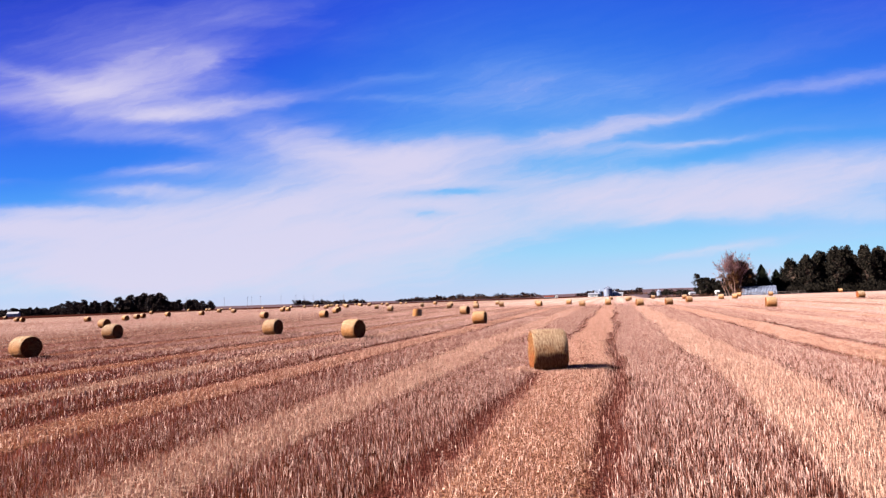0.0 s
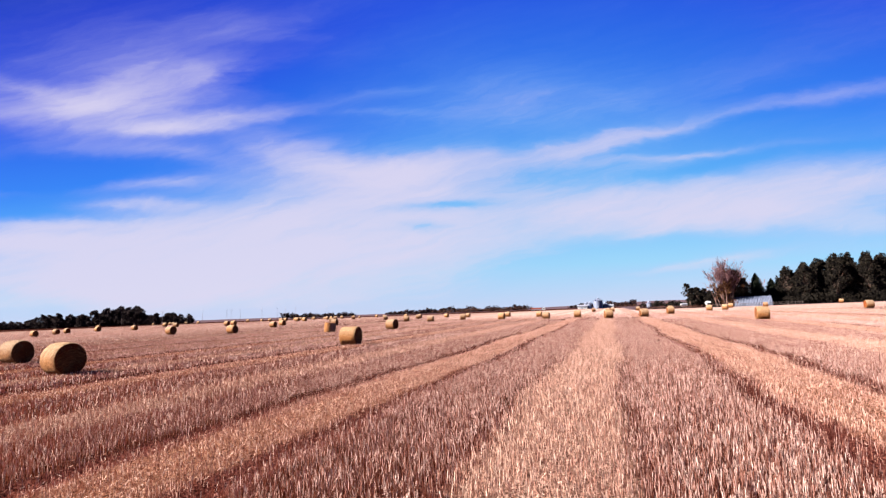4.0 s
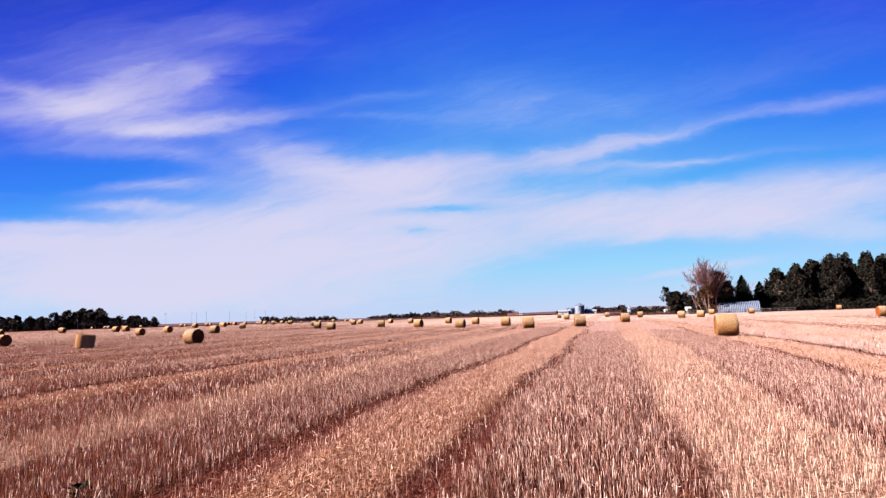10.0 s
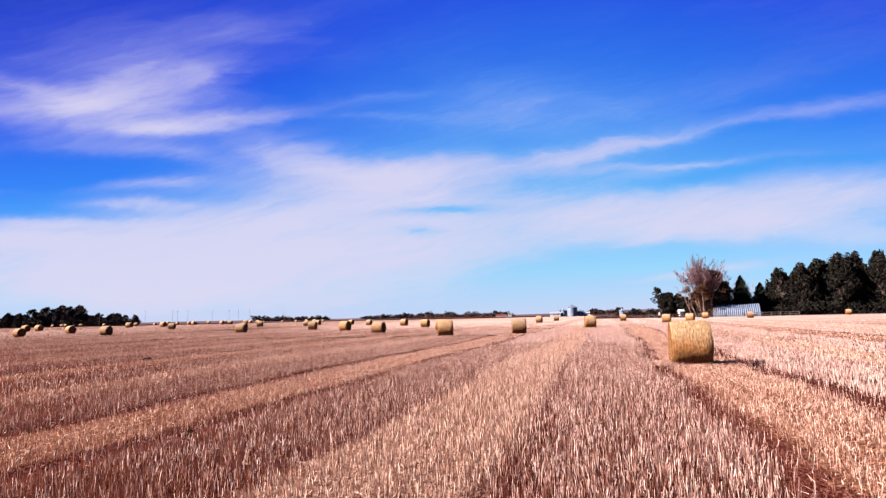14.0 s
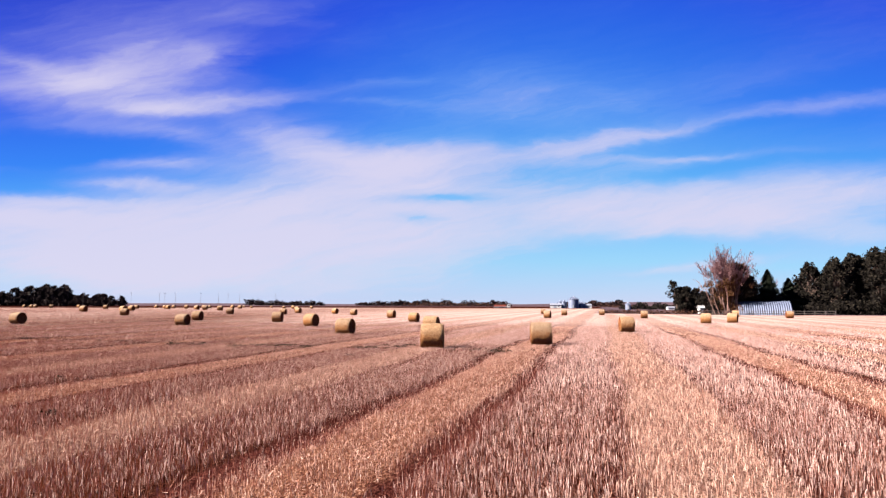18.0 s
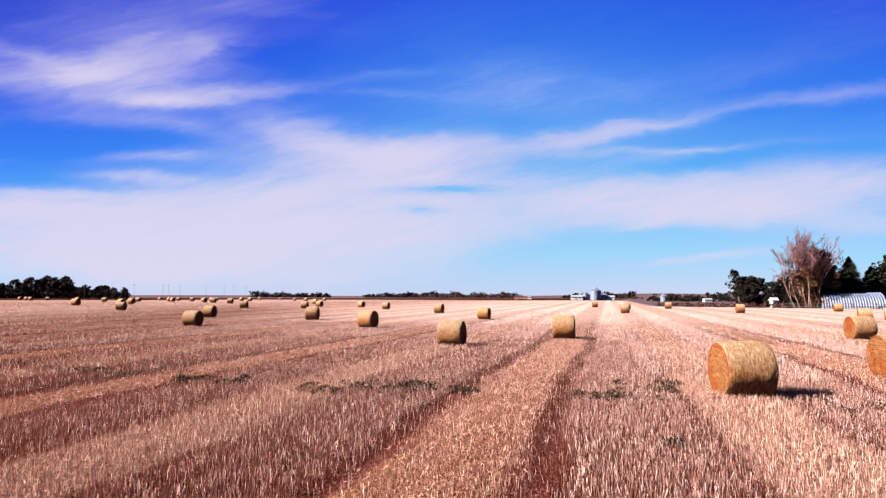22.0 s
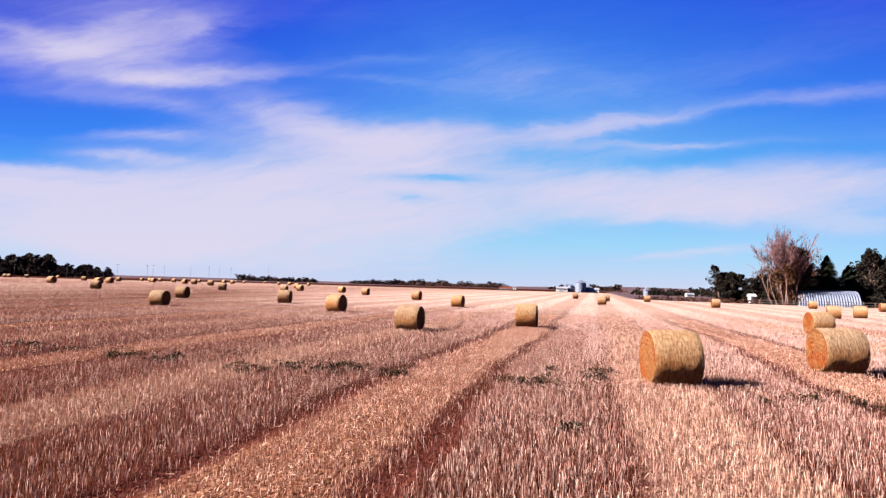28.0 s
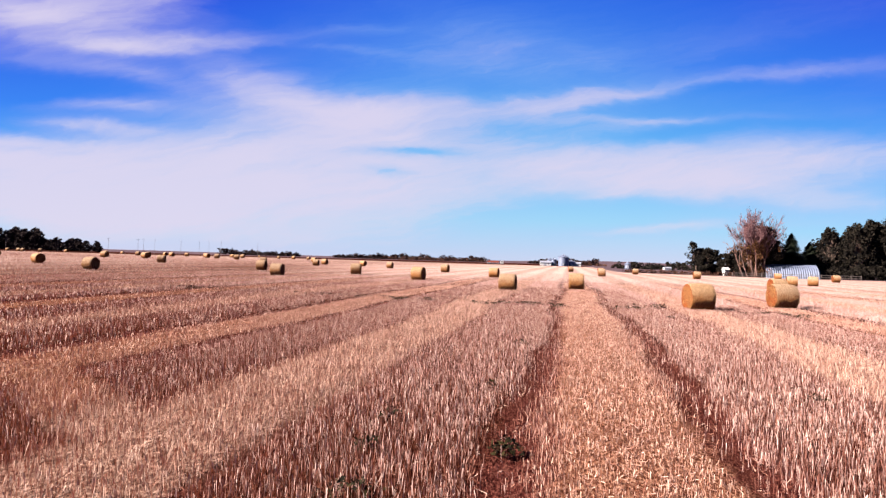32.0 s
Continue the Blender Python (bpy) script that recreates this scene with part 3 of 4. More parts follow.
def build_stubble():
    def strip(x0, x1, y0, y1, density, tall, wide, lean, label, mat=M_STALK):
        x, y = sow(x0, x1, y0, y1, density, False)
        v, t = stalks(x, y, tall * rng.uniform(0.55, 1.3, len(x)), wide * rng.uniform(0.6, 1.4, len(x)), lean)
        v[:, 2] += rise(v[:, 0], v[:, 1])
        tagged(new("stubble", mesh_of("stubble", v, t, mat)), label, "stubble", kind="stuff")
        x, y = sow(x0, x1, y0, y1, 0.9 * density, True)
        odd = np.round((x - LANE_AT) / LANE).astype(int) % 2 == 1
        for pick, low, mat, label in ((odd, 0.95, M_PALE, "low bleached stubble and straw in pale swaths"), (~odd, 0.6, M_LITTER, "low stubble matted with golden straw between wheel ruts")):
            n = int(pick.sum())
            v, t = stalks(x[pick], y[pick], low * tall * rng.uniform(0.5, 1.4, n), wide * rng.uniform(0.6, 1.4, n), 0.27)
            v[:, 2] += rise(v[:, 0], v[:, 1])
            tagged(new("straw_swath", mesh_of("straw_swath", v, t, mat)), label, "straw", kind="stuff")

    near = "cut straw stubble standing in drilled rows"
    # along, from and to; across: the strip flown over, and the outer edges of the next denser belt
    for y0, y1, x0, x1, left, right in ((5, 20, -11, 8, -16, 17), (20, 35, -8, 11, -16, 17), (35, 50, -5, 15, -14, 22), (50, 65, 1, 19, -10, 27), (65, 80, 5, 23, -8, 28),
                                        (80, 95, 5, 23, -20, 29), (95, 110, -13, 21, -20, 29), (110, 129, -14, 10, -22, 24), (129, 145, -2, 2, -22, 24)):
        strip(x0, x1, y0, y1, 980, 0.15, 0.0029, 0.26, near)
        strip(left, x0, y0, y1, 300, 0.16, 0.0066, 0.22, near)
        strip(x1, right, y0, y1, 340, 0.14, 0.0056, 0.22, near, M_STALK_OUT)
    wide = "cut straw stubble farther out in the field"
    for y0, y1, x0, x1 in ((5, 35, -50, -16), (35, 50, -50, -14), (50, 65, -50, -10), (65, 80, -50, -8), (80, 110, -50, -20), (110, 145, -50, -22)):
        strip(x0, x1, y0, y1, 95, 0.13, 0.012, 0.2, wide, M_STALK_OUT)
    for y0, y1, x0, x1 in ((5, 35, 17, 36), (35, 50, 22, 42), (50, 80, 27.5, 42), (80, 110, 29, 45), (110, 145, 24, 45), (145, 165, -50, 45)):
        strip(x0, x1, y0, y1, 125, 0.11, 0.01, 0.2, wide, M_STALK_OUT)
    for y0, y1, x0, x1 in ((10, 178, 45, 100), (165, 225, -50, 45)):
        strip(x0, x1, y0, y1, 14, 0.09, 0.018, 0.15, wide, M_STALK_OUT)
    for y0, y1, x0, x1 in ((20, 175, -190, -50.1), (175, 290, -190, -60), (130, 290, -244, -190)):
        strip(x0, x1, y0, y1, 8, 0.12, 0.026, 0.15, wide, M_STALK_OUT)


def build_litter():
    """Cut straw lying loose on the swaths and between the rows."""
    def lay(n, xs, ys, z0):
        ln, a = rng.uniform(0.04, 0.13, n), rng.uniform(0, 2 * np.pi, n)
        dx, dy, w = np.cos(a) * ln / 2, np.sin(a) * ln / 2, rng.uniform(0.003, 0.006, n)
        nx, ny = -np.sin(a) * w, np.cos(a) * w
        z = z0 + rng.uniform(0.0, 0.08, n)
        dz = rng.normal(0, 0.03, n)
        v = np.stack([np.stack([xs - dx + nx, ys - dy + ny, z - dz], 1), np.stack([xs - dx - nx, ys - dy - ny, z - dz + w], 1), np.stack([xs + dx, ys + dy, z + dz + w], 1)], 1)
        return v.reshape(-1, 3), np.arange(3 * n).reshape(-1, 3)

    for k in range(-2, 5):
        n = 22000 if k % 2 else 34000
        v, t = lay(n, LANE_AT + k * LANE + rng.normal(0, 0.6, n), rng.uniform(5, 142, n), 0.03)
        tagged(new("loose_straw", mesh_of("loose_straw", v, t, M_PALE if k % 2 else M_LITTER)), "loose golden straw lying along a swath", "straw", "straw along the swaths", "stuff")
    n = 90000
    v, t = lay(n, rng.uniform(-16, 28, n), rng.uniform(5, 142, n), 0.0)
    tagged(new("scattered_straw", mesh_of("scattered_straw", v, t, M_LITTER)), "short bits of straw scattered over bare soil", "straw", kind="stuff")


def build_heaps():
    """Straw pulled loose beside two bales."""
    for cx, cy, wide, n in ((-3.5, 22.9, 0.55, 1500), (20.2, 95.0, 0.6, 1700), (3.5, 124.9, 0.45, 900)):
        x, y = cx + rng.normal(0, wide, n), cy + rng.normal(0, 0.6 * wide, n)
        top = 0.16 * np.exp(-((x - cx) ** 2 + (y - cy) ** 2) / (1.2 * wide * wide))
        ln, a = rng.uniform(0.1, 0.3, n), rng.uniform(0, 2 * np.pi, n)
        d = np.stack([np.cos(a) * ln, np.sin(a) * ln, rng.normal(0, 0.05, n)], 1) / 2
        w = np.stack([-np.sin(a), np.cos(a), np.full(n, 0.6)], 1) * 0.005
        c = np.stack([x, y, 0.05 + top * rng.uniform(0, 1, n)], 1)
        v = np.stack([c - d + w, c - d - w, c + d], 1).reshape(-1, 3)
        tagged(new("straw_heap", mesh_of("straw_heap", v, np.arange(3 * n).reshape(-1, 3), M_LITTER)), "tousled reddish straw pulled loose beside a bale", "straw", "loose straw heaps", "stuff")


build_stubble()
build_litter()
build_heaps()


# ---- weeds ----
def build_weeds():
    """Dark green regrowth in low patches on lines across the rows."""
    patches = (
        (-17.7, 125.3, 0.70, 0.25, 500),
        (-11.9, 124.3, 0.50, 0.25, 400),
        (-10.4, 124.3, 0.35, 0.20, 300),
        (-5.2, 124.3, 0.90, 0.30, 900),
        (2.2, 127.0, 0.25, 0.20, 200),
        (0.8, 124.1, 0.50, 0.20, 350),
        (2.0, 124.0, 0.20, 0.15, 120),
        (-10.2, 123.8, 0.40, 0.20, 350),
        (-6.0, 123.9, 0.60, 0.30, 700),
        (-4.6, 124.7, 0.30, 0.15, 200),
        (-6.9, 122.9, 0.40, 0.20, 400),
        (1.3, 126.6, 0.25, 0.15, 200),
        (2.4, 127.0, 0.15, 0.10, 120),
        (2.3, 125.6, 0.25, 0.20, 250),
        (1.1, 123.9, 0.50, 0.20, 350),
        (7.0, 123.9, 0.50, 0.20, 350),
        (1.9, 119.0, 0.12, 0.10, 150),
        (8.5, 123.8, 0.40, 0.20, 250),
        (-26.6, 126.6, 1.20, 0.30, 300),
        (-22.2, 126.3, 0.80, 0.30, 200),
        (-16.2, 124.7, 1.20, 0.30, 300),
        (-10.3, 126.0, 1.20, 0.30, 300),
        (-4.8, 125.0, 0.90, 0.30, 250),
        (1.2, 124.8, 0.80, 0.30, 250),
        (7.4, 125.0, 1.00, 0.30, 250),
        (-5.0, 97.7, 0.10, 0.10, 60),
        (-3.3, 98.0, 0.10, 0.10, 120),
        (-4.9, 96.5, 0.15, 0.10, 120),
        (-3.9, 101.8, 0.10, 0.10, 60),
        (1.9, 102.4, 0.10, 0.10, 80),
        (-5.1, 98.9, 0.12, 0.10, 60),
        (-3.9, 107.8, 0.12, 0.10, 100),
        (7.5, 58.0, 0.06, 0.05, 60),
        (12.2, 81.2, 0.06, 0.05, 50),
    )
    for i, (px, py, sx, sy, n) in enumerate(patches):
        n = int((2.4 if sx > 0.2 else 1.4) * n)
        wide = 1.3 if sx > 0.2 else 1.0
        tufts = max(1, int(17 * sx))
        tx, ty = px + rng.normal(0, sx * wide, tufts), py + rng.normal(0, 1.2 * sy, tufts)
        tuft = np.minimum(rng.integers(0, tufts, n), rng.integers(0, tufts, n))
        x, y = tx[tuft] + rng.normal(0, min(sx, 0.2), n), ty[tuft] + rng.normal(0, min(sy, 0.15), n)
        r, a = rng.uniform(0.015, 0.05, n), rng.uniform(0, 2 * np.pi, n)
        z = rng.uniform(0.0, 0.19, n) * np.exp(-((x - tx[tuft]) / 0.3) ** 2)
        t1 = rng.normal(0, 0.5, (n, 3))
        d1 = np.stack([np.cos(a), np.sin(a), t1[:, 0]], 1) * r[:, None]
        d2 = np.stack([-np.sin(a), np.cos(a), t1[:, 1]], 1) * r[:, None] * 0.5
        c = np.stack([x, y, z], 1)
        v = np.stack([c - d1, c + d2, c + d1, c - d2], 1).reshape(-1, 3)
        b = np.arange(n)[:, None] * 4
        t = np.concatenate([b + [0, 1, 2], b + [0, 2, 3]], 1).reshape(-1, 3)
        tagged(new("weed_patch", mesh_of("weed_patch", v, t, M_WEED)), "low patch of dark green weeds in the stubble", "weeds", "weed patches", "stuff")


build_weeds()


# ---- bales ----
def bale_grid(length, radius, seed, seg, rows):
    """Side of a rolled bale: slightly barrelled, sagging on its foot, with soft shoulders."""
    verts = []
    for i in range(rows + 1):
        s = i / rows * 2 - 1
        shoulder = 1 - 0.055 * abs(s) ** 9 + 0.012 * (1 - s * s)
        for j in range(seg):
            a = 2 * math.pi * j / seg
            p = Vector((s * length / 2, math.cos(a), math.sin(a)))
            bump = 0.02 * noise.noise(Vector((s * 2.0 + seed, p.y * 2, p.z * 2))) + 0.012 * noise.noise(Vector((s * 9 + seed, p.y * 5, p.z * 5)))
            r = radius * (shoulder + bump)
            y, z = p.y * r, p.z * r
            if z < -0.9 * radius:
                z = -0.9 * radius + (z + 0.9 * radius) * 0.35
                y *= 1.03
            if z > 0:
                z *= 0.985
            verts.append((p.x, y, z + 0.935 * radius))
    faces = []
    for i in range(rows):
        for j in range(seg):
            a, b = i * seg + j, i * seg + (j + 1) % seg
            faces += [(a, b, b + seg), (a, b + seg, a + seg)]
    return np.array(verts), np.array(faces)


def bale_end(verts, seg, row, length, side, seed):
    """A round face of rolled layers, closing one end."""
    rim = verts[row * seg:(row + 1) * seg]
    mid = Vector((side * length / 2, 0, float(rim[:, 2].mean())))
    rings, out = 7, []
    for k in range(rings):
        f = 1 - k / rings
        for j in range(seg):
            p = mid + (Vector(rim[j]) - mid) * f
            ridge = 0.012 * math.sin(f * 40 + 2 * math.pi * j / seg) + 0.03 * noise.noise(Vector((p.y * 5, p.z * 5, seed + side)))
            p.x = side * (length / 2 + (0.0 if k == 0 else 0.025 + ridge))
            out.append(tuple(p))
    out.append((side * (length / 2 + 0.015), 0, mid.z))
    faces = []
    for k in range(rings - 1):
        for j in range(seg):
            a, b = k * seg + j, k * seg + (j + 1) % seg
            faces += [(a, b, b + seg), (a, b + seg, a + seg)]
    faces += [((rings - 1) * seg + j, (rings - 1) * seg + (j + 1) % seg, rings * seg) for j in range(seg)]
    faces = np.array(faces)
    return np.array(out), faces if side < 0 else faces[:, ::-1]


def fuzz(length, radius, n, ends, seed):
    """Straws that stick out of a bale."""
    g = np.random.default_rng(seed)
    if ends:
        side, rr, a = np.full(n, float(ends)), radius * np.sqrt(g.uniform(0.02, 0.98, n)), g.uniform(0, 2 * np.pi, n)
        p = np.stack([side * (length / 2 + 0.02), rr * np.cos(a), rr * np.sin(a) + 0.93 * radius], 1)
        d = np.stack([side * g.uniform(0.1, 0.6, n), -np.sin(a) * g.choice([-1, 1], n), np.cos(a)], 1)
    else:
        a, x = g.uniform(0, 2 * np.pi, n), g.uniform(-0.5, 0.5, n) * length
        p = np.stack([x, radius * 0.985 * np.cos(a), radius * 0.985 * np.sin(a) + 0.93 * radius], 1)
        d = np.stack([g.normal(0, 0.5, n), np.cos(a) * 0.35 - np.sin(a), np.sin(a) * 0.35 + np.cos(a)], 1)
    d = d / np.linalg.norm(d, axis=1)[:, None] * g.uniform(0.03, 0.1, n)[:, None]
    w = 0.003
    v = np.stack([p + [w, 0, -w], p + [-w, w, 0], p + [0, -w, w], p + d], 1).reshape(-1, 3)
    b = np.arange(n)[:, None] * 4
    return v, np.concatenate([b + [0, 1, 3], b + [1, 2, 3], b + [2, 0, 3]], 1).reshape(-1, 3)


def make_bale(length, radius, seed, fine=True):
    seg, rows = (48, 16) if fine else (20, 6)
    bale = new("hay_bale")
    v, f = bale_grid(length, radius, seed, seg, rows)
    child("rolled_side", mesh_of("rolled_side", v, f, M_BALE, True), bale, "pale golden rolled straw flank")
    for side, row in ((-1, 0), (1, rows)):
        ev, ef = bale_end(v, seg, row, length, side, seed)
        face = child("end_face", mesh_of("end_face", ev, ef, M_END, True), bale, "rust-coloured spiral end of rolled straw")
        if fine:
            fv, ff = fuzz(length, radius, 500, side, seed + 50 + side)
            tagged(child("frayed_straw", mesh_of("frayed_straw", fv, ff, M_FUZZ), face), kind="stuff")
    if fine:
        fv, ff = fuzz(length, radius, 1100, 0, seed)
        tagged(child("loose_straw", mesh_of("loose_straw", fv, ff, M_FUZZ), bale), kind="stuff")
    return bale


NEAR_BALES = (  # x, y, turn from square across the rows
    (-2.6, 23.6, 15.5),
    (-31.2, 51.2, -6),
    (-19.8, 44.1, -15),
    (-14.1, 64.0, -3),
    (-25.4, 103.6, -14),
    (-18.8, 156.1, -8),
    (-7.3, 139.7, -3),
    (10.2, 130.8, 8),
    (16.2, 151.2, 8),
    (20.93, 95.33, -1),
    (-1.8, 147.3, 0),
    (4.4, 125.6, 12),
    (-36.6, 30.7, -10),
)
LEFT_BALES = (
    (-54.7, 108.2),
    (-72.0, 114.9),
    (-81.6, 82.4),
    (-34.8, 154.3),
    (-31.0, 169.8),
    (-57.7, 152.5),
    (-12.9, 177.2),
    (-24.9, 201.2),
    (-47.3, 174.0),
    (-77.7, 192.4),
    (-48.6, 50.1),
    (-79.8, 167.1),
    (-72.6, 150.5),
    (-68.5, 214.2),
)
RIGHT_BALES = (
    (48.6, 144.8),
    (32.3, 188.1),
    (21.7, 215.3),
    (28.0, 183.5),
    (3.7, 209.7),
)
FAR_BALES = (
    (80.5, 259.0),
    (41.1, 232.0),
    (-59.7, 222.6),
    (13.7, 247.7),
    (-42.4, 224.3),
    (5.0, 240.7),
    (-1.9, 260.8),
    (-54.1, 239.5),
    (49.5, 224.8),
    (-78.6, 264.8),
    (-106.4, 180.8),
    (-126.9, 135.2),
    (-105.0, 209.7),
    (-140.6, 136.2),
    (-136.8, 150.1),
    (-127.6, 167.5),
    (-106.1, 183.8),
    (-142.0, 158.3),
    (-139.6, 166.5),
    (-128.5, 185.9),
    (-139.8, 282.1),
    (-109.4, 261.6),
    (-153.2, 281.7),
    (-187.1, 155.7),
    (-146.2, 202.2),
    (-99.8, 216.4),
    (-195.1, 160.3),
    (-130.1, 312.9),
    (-153.7, 297.6),
    (-143.0, 307.3),
    (-111.0, 231.7),
    (-149.6, 305.0),
    (-114.8, 264.7),
    (-167.0, 319.3),
    (-142.4, 326.1),
    (-124.2, 346.5),
    (-64.0, 238.1),
    (-96.0, 250.1),
    (-170.1, 348.7),
    (-220.7, 307.8),
    (-227.8, 306.3),
    (-197.1, 224.7),
    (-229.5, 305.9),
    (-195.9, 343.4),
    (-153.5, 390.3),
    (-160.8, 275.1),
    (-134.3, 385.0),
    (-234.0, 335.5),
    (-261.0, 329.9),
    (-264.4, 211.8),
    (-235.4, 374.1),
    (-199.3, 432.0),
    (-227.6, 467.6),
    (-211.8, 477.3),
)


def place_bales():
    fine = [make_bale(1.28, 0.722, 7), make_bale(1.3, 0.765, 11), make_bale(1.26, 0.775, 23), make_bale(1.27, 0.8, 3)]
    plain = [make_bale(1.24, 0.75, 31, False), make_bale(1.3, 0.74, 37, False)]
    used, g = set(), np.random.default_rng(5)
    for rows, stock, label in ((NEAR_BALES, fine, "large round straw bale lying on a pale swath"),
                               (LEFT_BALES, fine, "round straw bale with its shaded end in dark shadow"),
                               (RIGHT_BALES, plain, "round straw bale in the sunlit stubble"),
                               (FAR_BALES, plain, "small distant round bale near the field's edge")):
        for i, (x, y, *turn) in enumerate(rows):
            k = {0: 3, 9: 2}.get(i, i % 3) if rows is NEAR_BALES else i % min(3, len(stock))
            m = pose(x, y, float(rise(x, y)), 0, 0, turn[0] if turn else float(g.normal(0, 11)))
            if stock[k].name in used:
                ob = copy_thing(stock[k], m)
            else:
                ob = stock[k]
                ob.matrix_basis = m
                used.add(ob.name)
            tagged(ob, label, "hay bale", "round bales in the field")
    # one bale was left standing on its flat end
    m = pose(-32.1, 97.5, 0.66, 0, 7, 20) @ Matrix.Rotation(radians(90), 4, "Y") @ Matrix.Translation((0, 0, -0.75))
    tagged(copy_thing(fine[2], m), "round straw bale standing upright on its flat end", "hay bale", "round bales in the field")


place_bales()

# ---- trees ----
def tubes(name, segs, mat, sides=4):
    """Tapered bars (from, to, radius at both) in one mesh."""
    if not segs:
        return None
    a, b = np.array([s[0] for s in segs], float), np.array([s[1] for s in segs], float)
    ra, rb = np.array([s[2] for s in segs]), np.array([s[3] for s in segs])
    d = b - a
    d /= np.linalg.norm(d, axis=1)[:, None] + 1e-9
    ref = np.where(np.abs(d[:, 2:]) < 0.9, [[0, 0, 1.0]], [[1.0, 0, 0]])
    u = np.cross(d, ref)
    u /= np.linalg.norm(u, axis=1)[:, None]
    w = np.cross(d, u)
    n = len(segs)
    v = np.empty((n, 2 * sides, 3))
    for k in range(sides):
        c, s = math.cos(2 * math.pi * k / sides), math.sin(2 * math.pi * k / sides)
        v[:, k] = a + (u * c + w * s) * ra[:, None]
        v[:, sides + k] = b + (u * c + w * s) * rb[:, None]
    base = np.arange(n)[:, None] * 2 * sides
    tris = []
    for k in range(sides):
        j = (k + 1) % sides
        tris += [base + [k, j, sides + j], base + [k, sides + j, sides + k]]
    return mesh_of(name, v.reshape(-1, 3), np.concatenate(tris), mat)


def leaves(name, centres, radii, per, size, mat, g, flat=0.75):
    """Leaf sprays scattered in uneven clumps."""
    c = np.repeat(np.asarray(centres, float), per, 0)
    r = np.repeat(np.asarray(radii, float), per)
    n = len(c)
    d = g.normal(0, 1, (n, 3))
    d /= np.linalg.norm(d, axis=1)[:, None]
    p = c + d * (r * g.uniform(0.35, 1.0, n) ** 0.6)[:, None] * [1, 1, flat]
    a = g.normal(0, 1, (n, 3))
    a /= np.linalg.norm(a, axis=1)[:, None]
    b = np.cross(a, g.normal(0, 1, (n, 3)))
    b /= np.linalg.norm(b, axis=1)[:, None] + 1e-9
    s = size * g.uniform(0.5, 1.4, n)[:, None]
    v = np.stack([p - a * s, p + b * s * 0.55, p + a * s, p - b * s * 0.55], 1).reshape(-1, 3)
    k = np.arange(n)[:, None] * 4
    return mesh_of(name, v, np.concatenate([k + [0, 1, 2], k + [0, 2, 3]], 1).reshape(-1, 3), mat)


def limbs(g, start, way, length, radius, depth, spread, out, bend=0.15, lift=0.15):
    """A limb that forks as it goes."""
    p, d = np.array(start, float), np.array(way, float)
    steps = 3
    for i in range(steps):
        d = d + g.normal(0, bend, 3) + [0, 0, lift * 0.3]
        d /= np.linalg.norm(d)
        q = p + d * length / steps
        r0, r1 = radius * (1 - 0.22 * i), radius * (1 - 0.22 * (i + 1))
        out.append((p, q, r0, r1))
        p = q
        if depth > 0 and (i > 0 or depth < 3):
            for _ in range(1 if i < steps - 1 else 2):
                side = g.normal(0, 1, 3)
                side -= d * (side @ d)
                side /= np.linalg.norm(side) + 1e-9
                e = d + side * spread * g.uniform(0.5, 1.2)
                limbs(g, p, e / np.linalg.norm(e), length * g.uniform(0.5, 0.75), r1 * 0.7, depth - 1, spread, out, bend, lift)


def make_tree(height, width, seed, clumps=26, per=150, size=0.26, leaf=None, low=0.22, lean=0.0, puff=1.0, flat=0.75):
    g = np.random.default_rng(seed)
    tree = new("tree")
    trunk, branch = [], []
    top = np.array([lean * height, 0, height * 0.7])
    p = np.zeros(3)
    for i in range(5):
        q = top * (i + 1) / 5 + [g.normal(0, 0.12), g.normal(0, 0.12), 0]
        trunk.append((p, q, 0.035 * height / 1.6 * (1 - 0.16 * i), 0.035 * height / 1.6 * (1 - 0.16 * (i + 1))))
        p = q
    cs, rs = [], []
    for i in range(clumps):
        f = g.uniform(low, 1.0)
        env = math.sin(min(1.0, (1.03 - f) * 1.25 + 0.08) * math.pi / 2) * (0.55 + 0.45 * min(1, f / 0.4))
        a, rr = g.uniform(0, 2 * math.pi), width / 2 * env * math.sqrt(g.uniform(0.1, 1.0))
        c = np.array([rr * math.cos(a) + lean * height * f, rr * math.sin(a), height * (f * 0.93)])
        cs.append(c)
        rs.append(g.uniform(0.09, 0.17) * width * puff)
        k = min(4, int(f * 0.75 * 5))
        s = np.array(trunk[k][0])
        mid = (s + c) / 2 + [0, 0, 0.05 * height]
        branch += [(s, mid, 0.012 * height * 0.6, 0.008 * height * 0.6), (mid, c, 0.008 * height * 0.6, 0.02)]
    child("trunk", tubes("trunk", trunk, M_BARK, 7), tree, "dark rough bark")
    child("branchwork", tubes("branchwork", branch, M_BARK), tree)
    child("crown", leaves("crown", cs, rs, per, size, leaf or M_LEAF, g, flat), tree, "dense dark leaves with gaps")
    return tree


